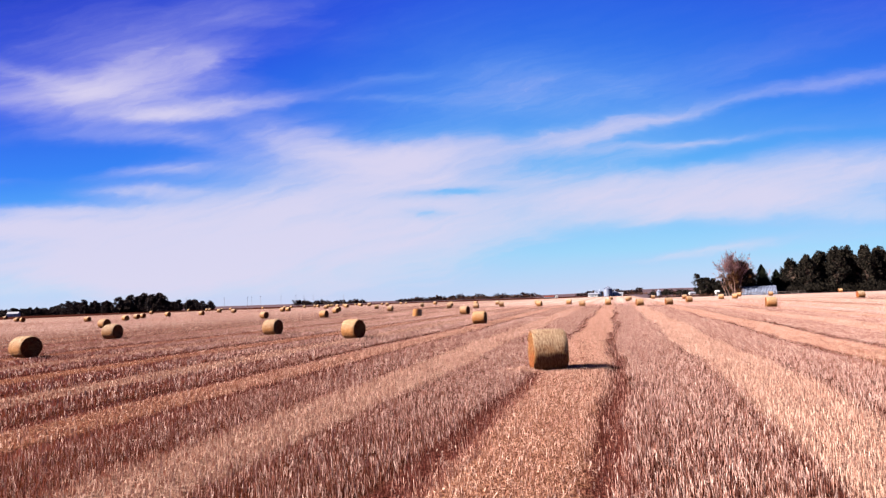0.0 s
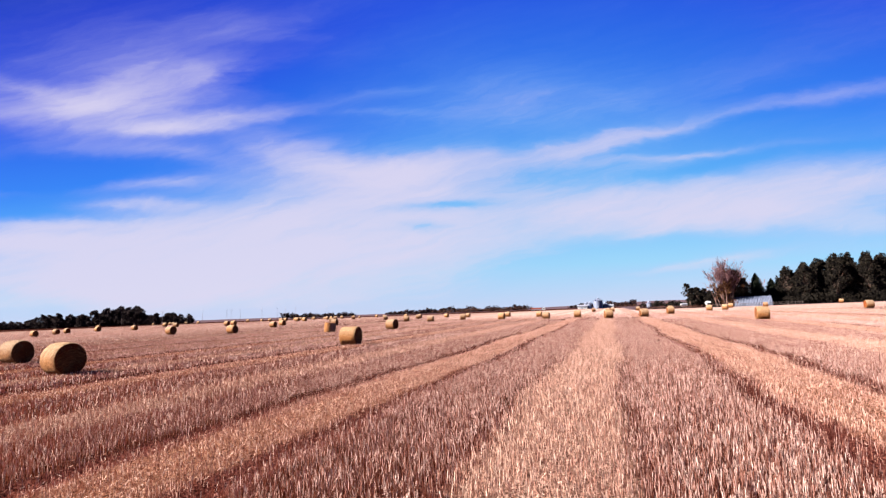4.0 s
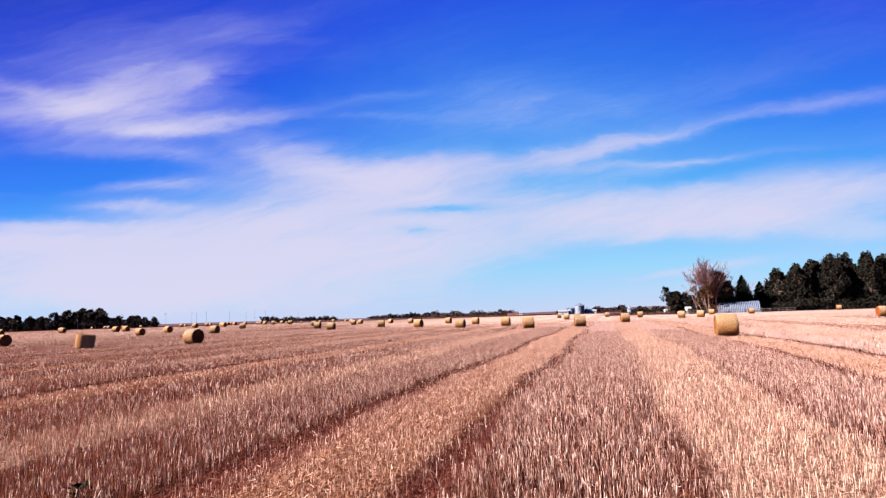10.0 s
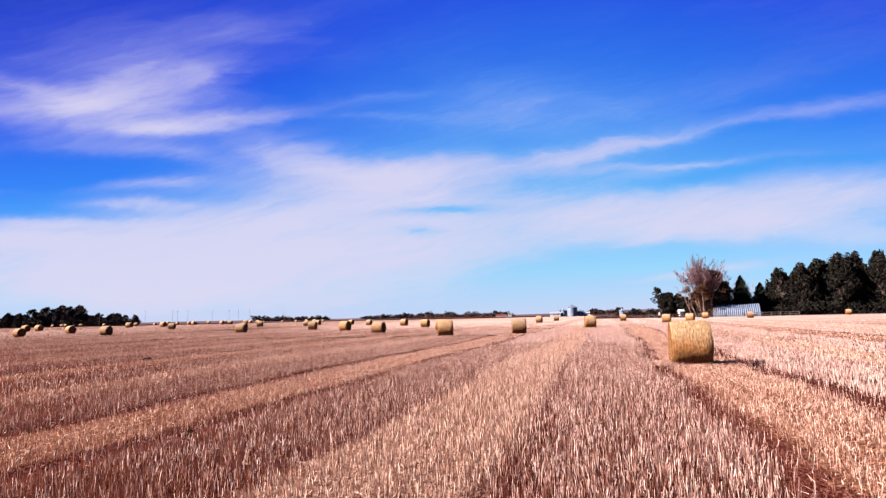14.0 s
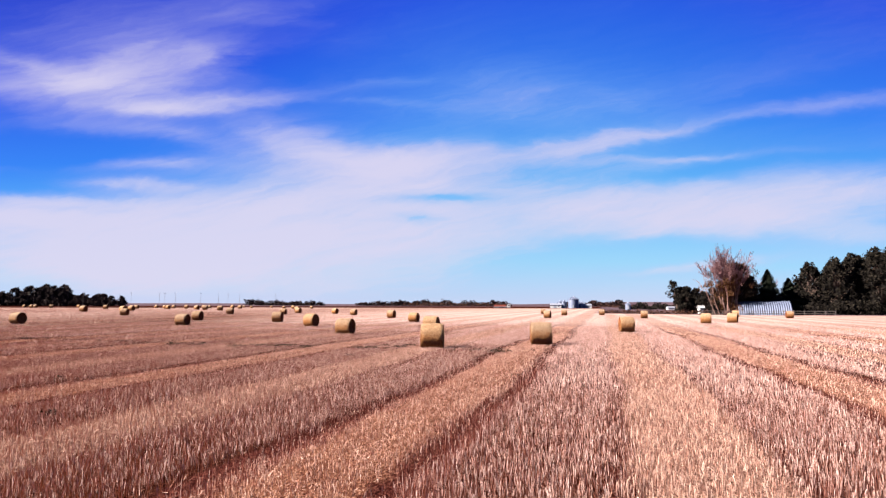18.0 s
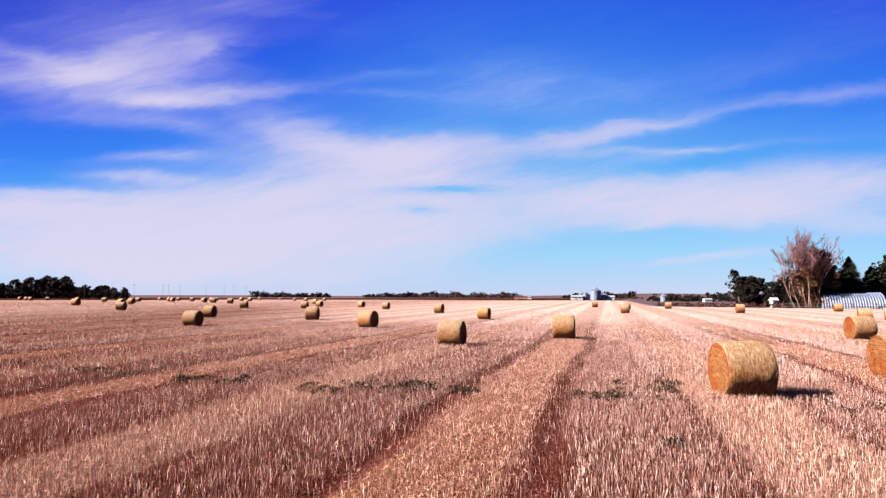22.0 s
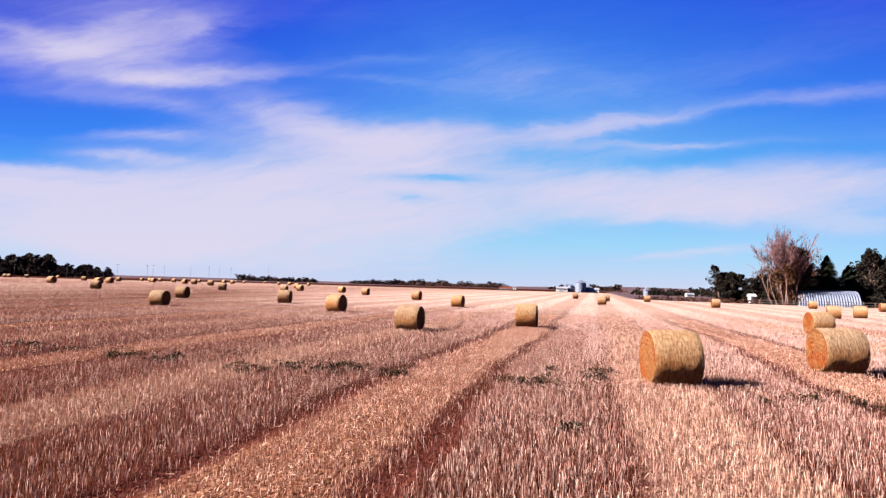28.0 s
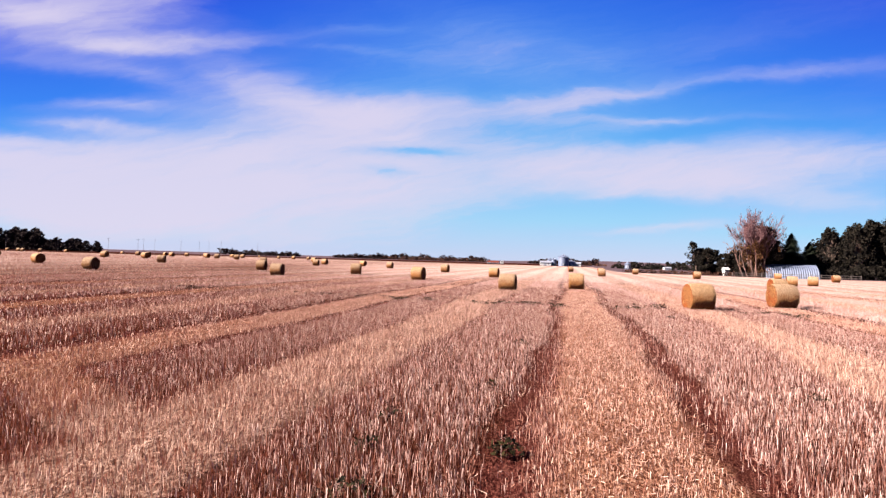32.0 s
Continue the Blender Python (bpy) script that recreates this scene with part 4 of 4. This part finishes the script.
def make_bare_tree(height, seed, stems, depth=3, twig=None, spread=0.55, length=0.36):
    g = np.random.default_rng(seed)
    tree = new("bare_tree")
    big, fine = [], []
    for i in range(stems):
        a = 2 * math.pi * i / stems + g.normal(0, 0.3)
        w = np.array([0.15 * math.cos(a), 0.13 * math.sin(a), 1.0]) if stems > 4 else np.array([-0.3 - 0.25 * i, 0.1 * i, 1.0])
        foot = g.uniform(0.3, 0.1 * height) if stems > 4 else 0.5
        out = []
        limbs(g, (foot * math.cos(a), foot * math.sin(a), 0), w / np.linalg.norm(w), height * length * g.uniform(0.75, 1.1), height * 0.0095, depth, spread, out, 0.12, 0.35)
        for s in out:
            (big if s[2] > height * 0.003 else fine).append(s)
    top = max(s[1][2] for s in big + fine)
    for group in (big, fine):
        for i, (a, b, r0, r1) in enumerate(group):
            group[i] = (np.array(a) * [1, 1, height / top], np.array(b) * [1, 1, height / top], r0, r1)
    child("trunk", tubes("trunk", big, M_DEADWOOD, 6), tree, "bleached grey-brown stems and limbs")
    tagged(child("twigwork", tubes("twigwork", [(a, b, max(r0, 0.04), max(r1, 0.026)) for a, b, r0, r1 in fine], twig or M_TWIG, 3), tree, "reddish bare twigs"), kind="stuff")
    return tree


def make_spruce(height, width, seed):
    g = np.random.default_rng(seed)
    tree = new("spruce")
    child("trunk", tubes("trunk", [((0, 0, 0), (0, 0, height * 0.97), 0.2, 0.03)], M_BARK, 6), tree)
    v, t = [], []
    n = 3400
    f = g.uniform(0.03, 1.0, n) ** 0.9
    a = g.uniform(0, 2 * math.pi, n)
    reach = width / 2 * (1 - f) ** 0.72 * (0.76 + 0.24 * np.sin(f * 46 + 2 * np.sin(3 * a))) * g.uniform(0.8, 1.1, n) + 0.1
    for fi, ai, ri in zip(f, a, reach):
        z = height * fi
        c, s = math.cos(ai), math.sin(ai)
        for k in range(3):
            r0, r1 = ri * k / 3.5, ri * (k + 1.4) / 3.5
            w = 0.3 * (1.3 - 0.25 * k)
            b = len(v)
            v += [(c * r0 - s * w, s * r0 + c * w, z - r0 * 0.28), (c * r0 + s * w, s * r0 - c * w, z - r0 * 0.28 - 0.1), (c * r1, s * r1, z - r1 * 0.33 + 0.08 * (k == 2))]
            t.append((b, b + 1, b + 2))
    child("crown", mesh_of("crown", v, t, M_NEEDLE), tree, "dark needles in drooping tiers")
    return tree


def stand(ob, x, y, turn=0.0, size=1.0, tall=1.0):
    return pose(x, y, 0, 0, 0, turn) @ Matrix.Diagonal((size, size, size * tall, 1))


def plant(stock, spots, label, category, group):
    """Trees of a stock of shapes at x, y, turn, size."""
    for i, (x, y, turn, size) in enumerate(spots):
        ob = stock[i % len(stock)]
        if i >= len(stock):
            ob = copy_thing(ob, stand(ob, x, y, turn, size / ob.scale.x))
        else:
            ob.matrix_basis = stand(ob, x, y, turn, size)
        tagged(ob, label, category, group)


def build_farmyard_trees():
    dead = make_bare_tree(18.6, 8, 18, 4, None, 0.42, 0.33)
    dead.matrix_basis = stand(dead, 45.3, 264.0, 20)
    g = np.random.default_rng(17)
    cs = [(g.normal(0, 0.9 + 0.17 * z), g.normal(-0.4, 1.6), z) for z in g.triangular(0.8, 7.0, 13.5, 95)]
    child("crown", leaves("crown", cs, [g.uniform(0.5, 1.15) for _ in cs], 120, 0.15, M_DRYLEAF, g, 1.1), dead, "sparse rusty dry leaves among the stems")
    tagged(dead, "tall dying cottonwood with splayed bare stems and rusty leaves", "tree")
    snag = make_bare_tree(11.5, 9, 2, 2, M_DEADWOOD, 0.5, 0.4)
    snag.matrix_basis = stand(snag, 42.6, 262.0, 0)
    tagged(snag, "thin leafless tree with forked grey stems", "tree")
    behind = make_bare_tree(13.0, 15, 4, 3, None, 0.55)
    behind.matrix_basis = stand(behind, 66.0, 306.0, 0)
    tagged(behind, "bare pinkish tree behind the spruces", "tree")
    rust = make_tree(14.2, 10.6, 61, 90, 260, 0.2, M_RUST, 0.02)
    rust.matrix_basis = stand(rust, 48.6, 268.0, 10)
    tagged(rust, "dark olive-brown half-dry tree behind the dead cottonwood", "tree")
    mid = [make_tree(12.5, 8.0, 21, 30, 170, 0.24, None, 0.08), make_tree(12.0, 7.5, 22, 28, 170, 0.24, None, 0.08)]
    plant(mid, [(50.0, 273.0, 0, 1.0), (54.0, 281.0, 50, 0.95)], "dark leafy tree beside the curved barn", "tree", "farmyard trees")
    for x, y, h, w, s in ((58.0, 276.0, 12.4, 13.5, 1), (64.4, 281.0, 10.2, 13.0, 2), (60.6, 285.0, 9.0, 12.0, 3), (53.2, 274.0, 8.2, 8.0, 4), (67.0, 284.0, 9.0, 10.0, 5)):
        ob = make_spruce(h, w, s)
        ob.matrix_basis = stand(ob, x, y, 40 * s)
        tagged(ob, "dark pointed spruce behind the curved barn", "spruce tree", "farmyard spruces")
    low = [make_tree(8.2, 7.0, 31, 46, 140, 0.23, None, 0.02), make_tree(7.4, 6.0, 32, 40, 140, 0.23, None, 0.02), make_tree(8.8, 6.4, 33, 44, 140, 0.23, None, 0.05)]
    plant(low, [(37.6, 291.0, 0, 1.0), (41.6, 289.0, 80, 1.05), (44.6, 283.0, 150, 0.9), (39.2, 297.0, 200, 0.9), (48.5, 290.0, 20, 1.1), (46.6, 277.0, 60, 0.85), (42.6, 281.0, 100, 0.8), (42.0, 264.5, 130, 0.62), (37.8, 284.0, 210, 0.95), (37.0, 286.0, 30, 0.7)],
          "low rounded dark tree at the edge of the farmyard", "tree", "low farmyard trees")
    lean = make_tree(10.4, 6.2, 41, 20, 80, 0.2, None, 0.5, -0.16)
    lean.matrix_basis = stand(lean, 36.4, 290.0)
    tagged(lean, "leaning ragged tree with a tufted top", "tree")
    big = [make_tree(17.5, 10.5, 51, 130, 60, 0.34, None, 0.04, 0.0, 0.6, 1.5), make_tree(18.5, 11.0, 52, 130, 60, 0.34, None, 0.04, 0.0, 0.6, 1.6),
           make_tree(16.0, 9.5, 53, 120, 60, 0.34, None, 0.04, 0.0, 0.6, 1.4), make_tree(17.0, 11.5, 54, 130, 60, 0.34, None, 0.03, 0.0, 0.6, 1.5)]
    plant(big, [(70.4, 283.0, 0, 0.85), (75.5, 279.0, 40, 0.86), (80.6, 284.0, 90, 1.03), (86.0, 279.0, 130, 1.02), (91.0, 284.0, 200, 1.08), (96.4, 279.0, 250, 1.02),
                (73.0, 287.0, 10, 0.8), (78.0, 288.0, 60, 0.92), (83.5, 288.0, 100, 1.0), (88.5, 288.0, 160, 1.04), (93.8, 288.0, 220, 1.04), (99.0, 288.0, 280, 1.04), (104.4, 288.0, 320, 1.05), (110.0, 288.0, 30, 1.05), (101.6, 283.0, 300, 1.1), (107.0, 279.0, 20, 1.04), (113.0, 284.0, 110, 1.05), (119.0, 280.0, 170, 1.1), (126.0, 284.0, 50, 1.05), (133.0, 280.0, 10, 1.1)],
          "tall dense dark tree in the farm shelterbelt", "tree", "shelterbelt trees")


def build_brush(name, spots, size, per, mat, label):
    """Low shrubs run together."""
    g = np.random.default_rng(len(spots) + int(size * 100))
    cs, rs = [s[:3] for s in spots], [s[3] for s in spots]
    tagged(new(name, leaves(name, cs, rs, per, size, mat, g, 0.8)), label, "brush", kind="stuff")


def build_woods():
    g = np.random.default_rng(3)
    build_brush("undergrowth", [(x, 272 + g.uniform(0, 6), g.uniform(0.3, 3.2), g.uniform(1.5, 2.6)) for x in np.arange(66, 140, 0.6)], 0.28, 70, M_LEAF,
                "dark tangled undergrowth below the shelterbelt")
    build_brush("undergrowth", [(x, 277 + g.uniform(0, 9), g.uniform(0.5, 7.0), g.uniform(1.6, 2.8)) for x in np.arange(66, 140, 0.4)], 0.3, 70, M_LEAF,
                "dark green shrubs below the shelterbelt")
    build_brush("weedy_bank", [(x, 279 - (x - 14) * 0.5 + g.uniform(-1.5, 3), g.uniform(0.1, 0.7), g.uniform(0.6, 1.1)) for x in np.arange(14, 46, 0.5)], 0.2, 50, M_BRUSH,
                "dark brown weedy bank at the field's edge")
    build_brush("yard_shrubs", [(x, 284 + g.uniform(-4, 10), g.uniform(0.2, 5.2), g.uniform(0.9, 1.8)) for x in np.arange(48, 72, 0.25)], 0.22, 60, M_LEAF,
                "dark shrubs in the farmyard")
    stock = [make_tree(15.6, 12.0, 71, 46, 70, 0.55, M_FARLEAF, 0.03), make_tree(15.0, 12.0, 72, 44, 70, 0.55, M_FARLEAF, 0.03), make_tree(16.0, 13.0, 73, 46, 70, 0.55, M_FARLEAF, 0.03)]
    spots = []
    for x in np.arange(-716, -419, 3.9):
        tall = np.interp(x, (-716, -659, -640, -618, -599, -583, -564, -548, -540, -520, -493, -481, -470, -462, -444, -425, -412), (9, 10, 9, 12, 16, 12, 16, 10, 14, 17, 20, 20, 15, 11, 12.5, 10, 8))
        spots.append((x, 557 + g.uniform(-12, 14), g.uniform(0, 360), tall / 15.0 * g.uniform(0.9, 1.02)))
    plant(stock, spots, "distant dark tree in a farm shelterbelt", "tree", "distant shelterbelt trees")
    build_brush("shelterbelt_shrubs", [(x, 560 + g.uniform(-12, 12), g.uniform(1.0, 6.5), g.uniform(2.4, 3.6)) for x in np.arange(-718, -417, 0.6)], 0.8, 34, M_FARLEAF,
                "dark shrubs filling the distant shelterbelt")
    build_brush("shelterbelt_shrubs", [(x, 289 + g.uniform(-3, 5), g.uniform(1.0, 11.5), g.uniform(2.0, 3.2)) for x in np.arange(70, 142, 0.35)], 0.45, 60, M_LEAF,
                "dark tangled growth behind the farm shelterbelt")
    far = []
    for x in np.arange(-560, 40, 1.9):
        h = 4.5 + 1.6 * math.sin(x * 0.043) + 2.4 * math.sin(x * 0.17 + 1) + g.uniform(-1.5, 2.5)
        if math.sin(x * 0.021 + 0.4) > -0.75:
            far += [(x, 1000 + g.uniform(-20, 20), g.uniform(0.5, max(1.2, h)), g.uniform(2.2, 3.6)) for _ in range(4)]
    build_brush("far_woods", far, 1.3, 20, M_FARLEAF, "far line of dark trees along the horizon")
    build_brush("far_hedge", [(x, 960 + g.uniform(-10, 10), g.uniform(0.5, 3.6), 2.6) for x in np.arange(-270, -110, 2.2)], 1.0, 24, M_BRUSH, "far rust-brown hedge before the woods")
    build_brush("far_grove", [(x, 450 + g.uniform(-20, 30), g.uniform(0.3, 2.2 + 3.2 * math.exp(-((x - 66) / 12) ** 2) + 1.2 * math.sin(x * 0.6)), g.uniform(0.8, 1.6)) for x in np.arange(24, 84, 0.35)], 0.5, 40, M_LEAF, "dark low trees beyond the farmyard")
    build_brush("far_scrub", [(x, 700 + g.uniform(-60, 60), g.uniform(0.2, 1.6), g.uniform(1.2, 2.4)) for x in np.arange(10, 190, 2.4)], 0.8, 24, M_BRUSH, "far brown scrub beyond the farm")


build_farmyard_trees()
build_woods()


# ---- farm buildings ----
def make_bin(name, radius, wall, roof, rings):
    """A round steel grain bin with hoops, a cone roof and a cap."""
    ob = new(name)
    bm = bmesh.new()
    seg = 32
    prof = []
    for i in range(rings * 4 + 1):
        prof.append((radius + 0.03 * math.sin(i * math.pi / 2), wall * i / (rings * 4)))
    loops = [[bm.verts.new((r * math.cos(2 * math.pi * k / seg), r * math.sin(2 * math.pi * k / seg), z)) for k in range(seg)] for r, z in prof]
    for lo, hi in zip(loops, loops[1:]):
        for k in range(seg):
            bm.faces.new((lo[k], lo[(k + 1) % seg], hi[(k + 1) % seg], hi[k]))
    part("wall", bm, M_STEEL, ob, "corrugated galvanised steel wall", True)
    bm = bmesh.new()
    bmesh.ops.create_cone(bm, cap_ends=True, segments=seg, radius1=radius + 0.18, radius2=0.45, depth=roof, matrix=Matrix.Translation((0, 0, wall + roof / 2)))
    lid = part("roof", bm, M_STEEL, ob, "cone-shaped steel roof")
    bm = bmesh.new()
    bmesh.ops.create_cone(bm, cap_ends=True, segments=16, radius1=0.5, radius2=0.35, depth=0.4, matrix=Matrix.Translation((0, 0, wall + roof + 0.2)))
    part("cap", bm, M_STEEL, lid)
    for k in range(12):
        a = 2 * math.pi * k / 12
        bm = bmesh.new()
        rod(bm, ((radius + 0.2) * math.cos(a), (radius + 0.2) * math.sin(a), wall + 0.05), (0.45 * math.cos(a), 0.45 * math.sin(a), wall + roof + 0.04), 0.05, 0.05, 4)
        part("rib", bm, M_STEEL, lid)
    bm = bmesh.new()
    box(bm, (-0.45, -radius - 0.12, 0.4), (0.45, -radius + 0.15, 2.1))
    part("door", bm, M_ROOF, ob, "small steel access door")
    bm = bmesh.new()
    for s in (-0.22, 0.22):
        rod(bm, (radius * 0.7 + s, -radius * 0.75, 0.3), (radius * 0.7 + s, -radius * 0.75, wall), 0.03, 0.03, 4)
    for k in range(int(wall / 0.35)):
        rod(bm, (radius * 0.7 - 0.22, -radius * 0.75, 0.4 + 0.35 * k), (radius * 0.7 + 0.22, -radius * 0.75, 0.4 + 0.35 * k), 0.02, 0.02, 4)
    part("ladder", bm, M_STEEL, ob)
    return ob


def make_shed(name, w, d, wall, peak, siding, roofing):
    """A gabled shed, its ridge along x."""
    ob = new(name)
    bm = bmesh.new()
    box(bm, (-w / 2, -d / 2, 0), (w / 2, d / 2, wall))
    part("wall", bm, siding, ob)
    for s in (-w / 2, w / 2):
        bm = bmesh.new()
        bm.faces.new([bm.verts.new(p) for p in ((s, -d / 2, wall), (s, d / 2, wall), (s, 0, peak))])
        part("gable", bm, siding, ob)
    for s in (-1, 1):
        bm = bmesh.new()
        v = []
        for dz in (0.0, 0.12):
            v.append([bm.verts.new(p) for p in ((-w / 2 - 0.3, 0, peak + dz), (w / 2 + 0.3, 0, peak + dz), (w / 2 + 0.3, s * (d / 2 + 0.3), wall - 0.12 + dz), (-w / 2 - 0.3, s * (d / 2 + 0.3), wall - 0.12 + dz))])
        bm.faces.new(v[0])
        bm.faces.new(v[1])
        for k in range(4):
            bm.faces.new((v[0][k], v[0][(k + 1) % 4], v[1][(k + 1) % 4], v[1][k]))
        bmesh.ops.recalc_face_normals(bm, faces=bm.faces)
        part("roof", bm, roofing, ob)
    bm = bmesh.new()
    box(bm, (-w * 0.2, -d / 2 - 0.05, 0.05), (w * 0.05, -d / 2 + 0.05, min(wall * 0.8, 3.4)))
    part("door", bm, M_ROOF, ob)
    bm = bmesh.new()
    box(bm, (w * 0.2, -d / 2 - 0.04, wall * 0.4), (w * 0.32, -d / 2 + 0.05, wall * 0.65))
    part("window", bm, M_DARK, ob)
    return ob


def make_quonset(length, radius, height):
    """A half-round barn of deep-ribbed steel, lying along x."""
    ob = new("quonset_barn")
    bm = bmesh.new()
    per, ribs, arc = 2, 24, 16
    cols = []
    for i in range(ribs * per + 1):
        x = length * (i / (ribs * per) - 0.5)
        d = (0.0, 0.3)[i % per]
        cols.append([bm.verts.new((x, (radius + d) * math.cos(math.pi * k / arc), (height + d) * math.sin(math.pi * k / arc))) for k in range(arc + 1)])
    for a, b in zip(cols, cols[1:]):
        for k in range(arc):
            bm.faces.new((a[k], b[k], b[k + 1], a[k + 1]))
    bmesh.ops.recalc_face_normals(bm, faces=bm.faces)
    part("shell", bm, M_STEEL, ob, "deep-ribbed silver arched roof")
    for s in (-1, 1):
        bm = bmesh.new()
        x = s * (length / 2 - 0.1)
        v = [bm.verts.new((x, radius * math.cos(math.pi * k / arc), height * math.sin(math.pi * k / arc))) for k in range(arc + 1)]
        bm.faces.new(v)
        end = part("end_wall", bm, M_ROOF, ob, "flat sheet-steel end wall")
        bm = bmesh.new()
        box(bm, (x + s * 0.02 - 0.06, -1.8, 0.0), (x + s * 0.02 + 0.06, 1.8, height * 0.8))
        part("sliding_door", bm, M_DARK, end)
    return ob


def build_farm():
    quonset = make_quonset(12.2, 5.2, 3.35)
    quonset.matrix_basis = pose(54.3, 266.0, 0, 0, 0, -8)
    tagged(quonset, "silver ribbed half-round barn beside dark trees", "barn")
    shed = make_shed("white_shed", 1.5, 1.6, 2.2, 2.8, M_WHITE, M_WHITE)
    shed.matrix_basis = pose(39.9, 271.0, 0, 0, 0, 15) @ Matrix.Scale(0.82, 4)
    tagged(shed, "small white shed at the farmyard's edge", "shed")
    fence = new("fence")
    for k in range(14):
        bm = bmesh.new()
        box(bm, (k * 2.4 - 0.06, -0.06, 0), (k * 2.4 + 0.06, 0.06, 1.2 + 0.06 * math.sin(k * 5)))
        part("post", bm, M_GREYWOOD, fence)
    for z in (0.5, 1.05):
        bm = bmesh.new()
        box(bm, (-0.1, -0.1, z - 0.05), (13 * 2.4 + 0.1, -0.06, z + 0.05))
        part("rail", bm, M_GREYWOOD, fence)
    fence.matrix_basis = pose(38.4, 257.5, 0, 0, 0, 7.0)
    tagged(fence, "pale wooden rail fence along the farmyard", "fence")

    big = make_bin("grain_bin", 3.65, 6.2, 1.9, 7)
    big.matrix_basis = pose(-6.1, 529, 0)
    tagged(big, "large galvanised grain bin with a cone roof", "grain bin", "grain bins")
    for x, y, r, w, rf in ((-12.8, 534, 1.9, 4.2, 1.1), (-0.8, 536, 2.6, 3.2, 1.2), (-15.8, 541, 2.0, 4.0, 1.1)):
        ob = make_bin("grain_bin", r, w, rf, 5)
        ob.matrix_basis = pose(x, y, 0)
        tagged(ob, "smaller steel grain bin beside the large one", "grain bin", "grain bins")
    small = make_bin("hopper_bin", 1.35, 2.5, 0.9, 4)
    small.matrix_basis = pose(25.7, 400, 0)
    tagged(small, "small lone steel bin at the field's edge", "grain bin")
    white = make_shed("machine_shed", 7.5, 8.0, 2.2, 3.3, M_WHITE, M_ROOF)
    white.matrix_basis = pose(-18.6, 531, 0, 0, 0, 4)
    tagged(white, "white gabled machine shed beside the grain bins", "shed")
    lowshed = make_shed("low_shed", 7.0, 6.0, 2.0, 3.0, M_WHITE, M_ROOF)
    lowshed.matrix_basis = pose(2.4, 538, 0, 0, 0, 0)
    tagged(lowshed, "low pale shed with a grey roof", "shed")
    small_shed = make_shed("pale_shed", 5.4, 4.0, 1.7, 2.6, M_WHITE, M_ROOF)
    small_shed.matrix_basis = pose(47.0, 420, 0, 0, 0, 10) @ Matrix.Scale(0.65, 4)
    tagged(small_shed, "small pale shed among far dark trees", "shed")
    house = make_shed("farmhouse", 11.0, 8.0, 3.2, 5.4, M_WHITE, M_ROOF)
    house.matrix_basis = pose(-650.0, 530, 0, 0, 0, 30)
    tagged(house, "far white farmhouse below the shelterbelt", "house")

    truck = new("flatbed_truck")
    bm = bmesh.new()
    box(bm, (-5.5, -1.2, 0.9), (2.6, 1.2, 1.2))
    part("bed", bm, M_ROOF, truck)
    bm = bmesh.new()
    box(bm, (-5.3, -1.15, 1.2), (2.2, 1.15, 2.3))
    bmesh.ops.bevel(bm, geom=bm.edges[:], offset=0.15, segments=2, affect="EDGES")
    part("load", bm, M_RED, truck, "dull red load")
    bm = bmesh.new()
    box(bm, (2.9, -1.15, 0.6), (5.0, 1.15, 2.5))
    bmesh.ops.bevel(bm, geom=bm.edges[:], offset=0.2, segments=2, affect="EDGES")
    cab = part("cab", bm, M_WHITE, truck, "white cab")
    bm = bmesh.new()
    box(bm, (3.3, -1.18, 1.55), (4.5, -1.13, 2.2))
    part("window", bm, M_DARK, cab)
    for x in (-4.4, -3.2, 3.9):
        for y in (-1.05, 1.05):
            bm = bmesh.new()
            bmesh.ops.create_cone(bm, cap_ends=True, segments=18, radius1=0.5, radius2=0.5, depth=0.3, matrix=Matrix.Translation((x, y, 0.5)) @ Matrix.Rotation(radians(90), 4, "X"))
            bmesh.ops.bevel(bm, geom=bm.edges[:], offset=0.05, segments=1, affect="EDGES")
            part("wheel", bm, M_DARK, truck)
    truck.matrix_basis = pose(-48.0, 478, 0, 0, 0, 6)
    tagged(truck, "far flatbed truck with a white cab at the field's edge", "truck")

    for k, (x, y) in enumerate(((-425, 480), (-402, 505), (-377, 530), (-360, 544), (-357, 547), (-350, 552), (-334, 565), (-322, 574), (-315, 578), (-307, 584), (-280, 600))):
        pole = new("utility_pole")
        bm = bmesh.new()
        rod(bm, (0, 0, 0), (0, 0, 11.9), 0.11, 0.07, 8)
        part("post", bm, M_POLE, pole)
        bm = bmesh.new()
        box(bm, (-1.2, -0.05, 11.65), (1.2, 0.05, 11.77))
        part("crossarm", bm, M_POLE, pole)
        for s in (-1.05, 0.0, 1.05):
            bm = bmesh.new()
            rod(bm, (s, 0, 11.8), (s, 0, 12.1 if s else 12.7), 0.06, 0.04, 6)
            part("insulator", bm, M_WHITE, pole)
        pole.matrix_basis = pose(x, y, 0, 0, 0, 12 * k)
        tagged(pole, "far wooden utility pole on the horizon", "utility pole", "utility poles")


build_farm()
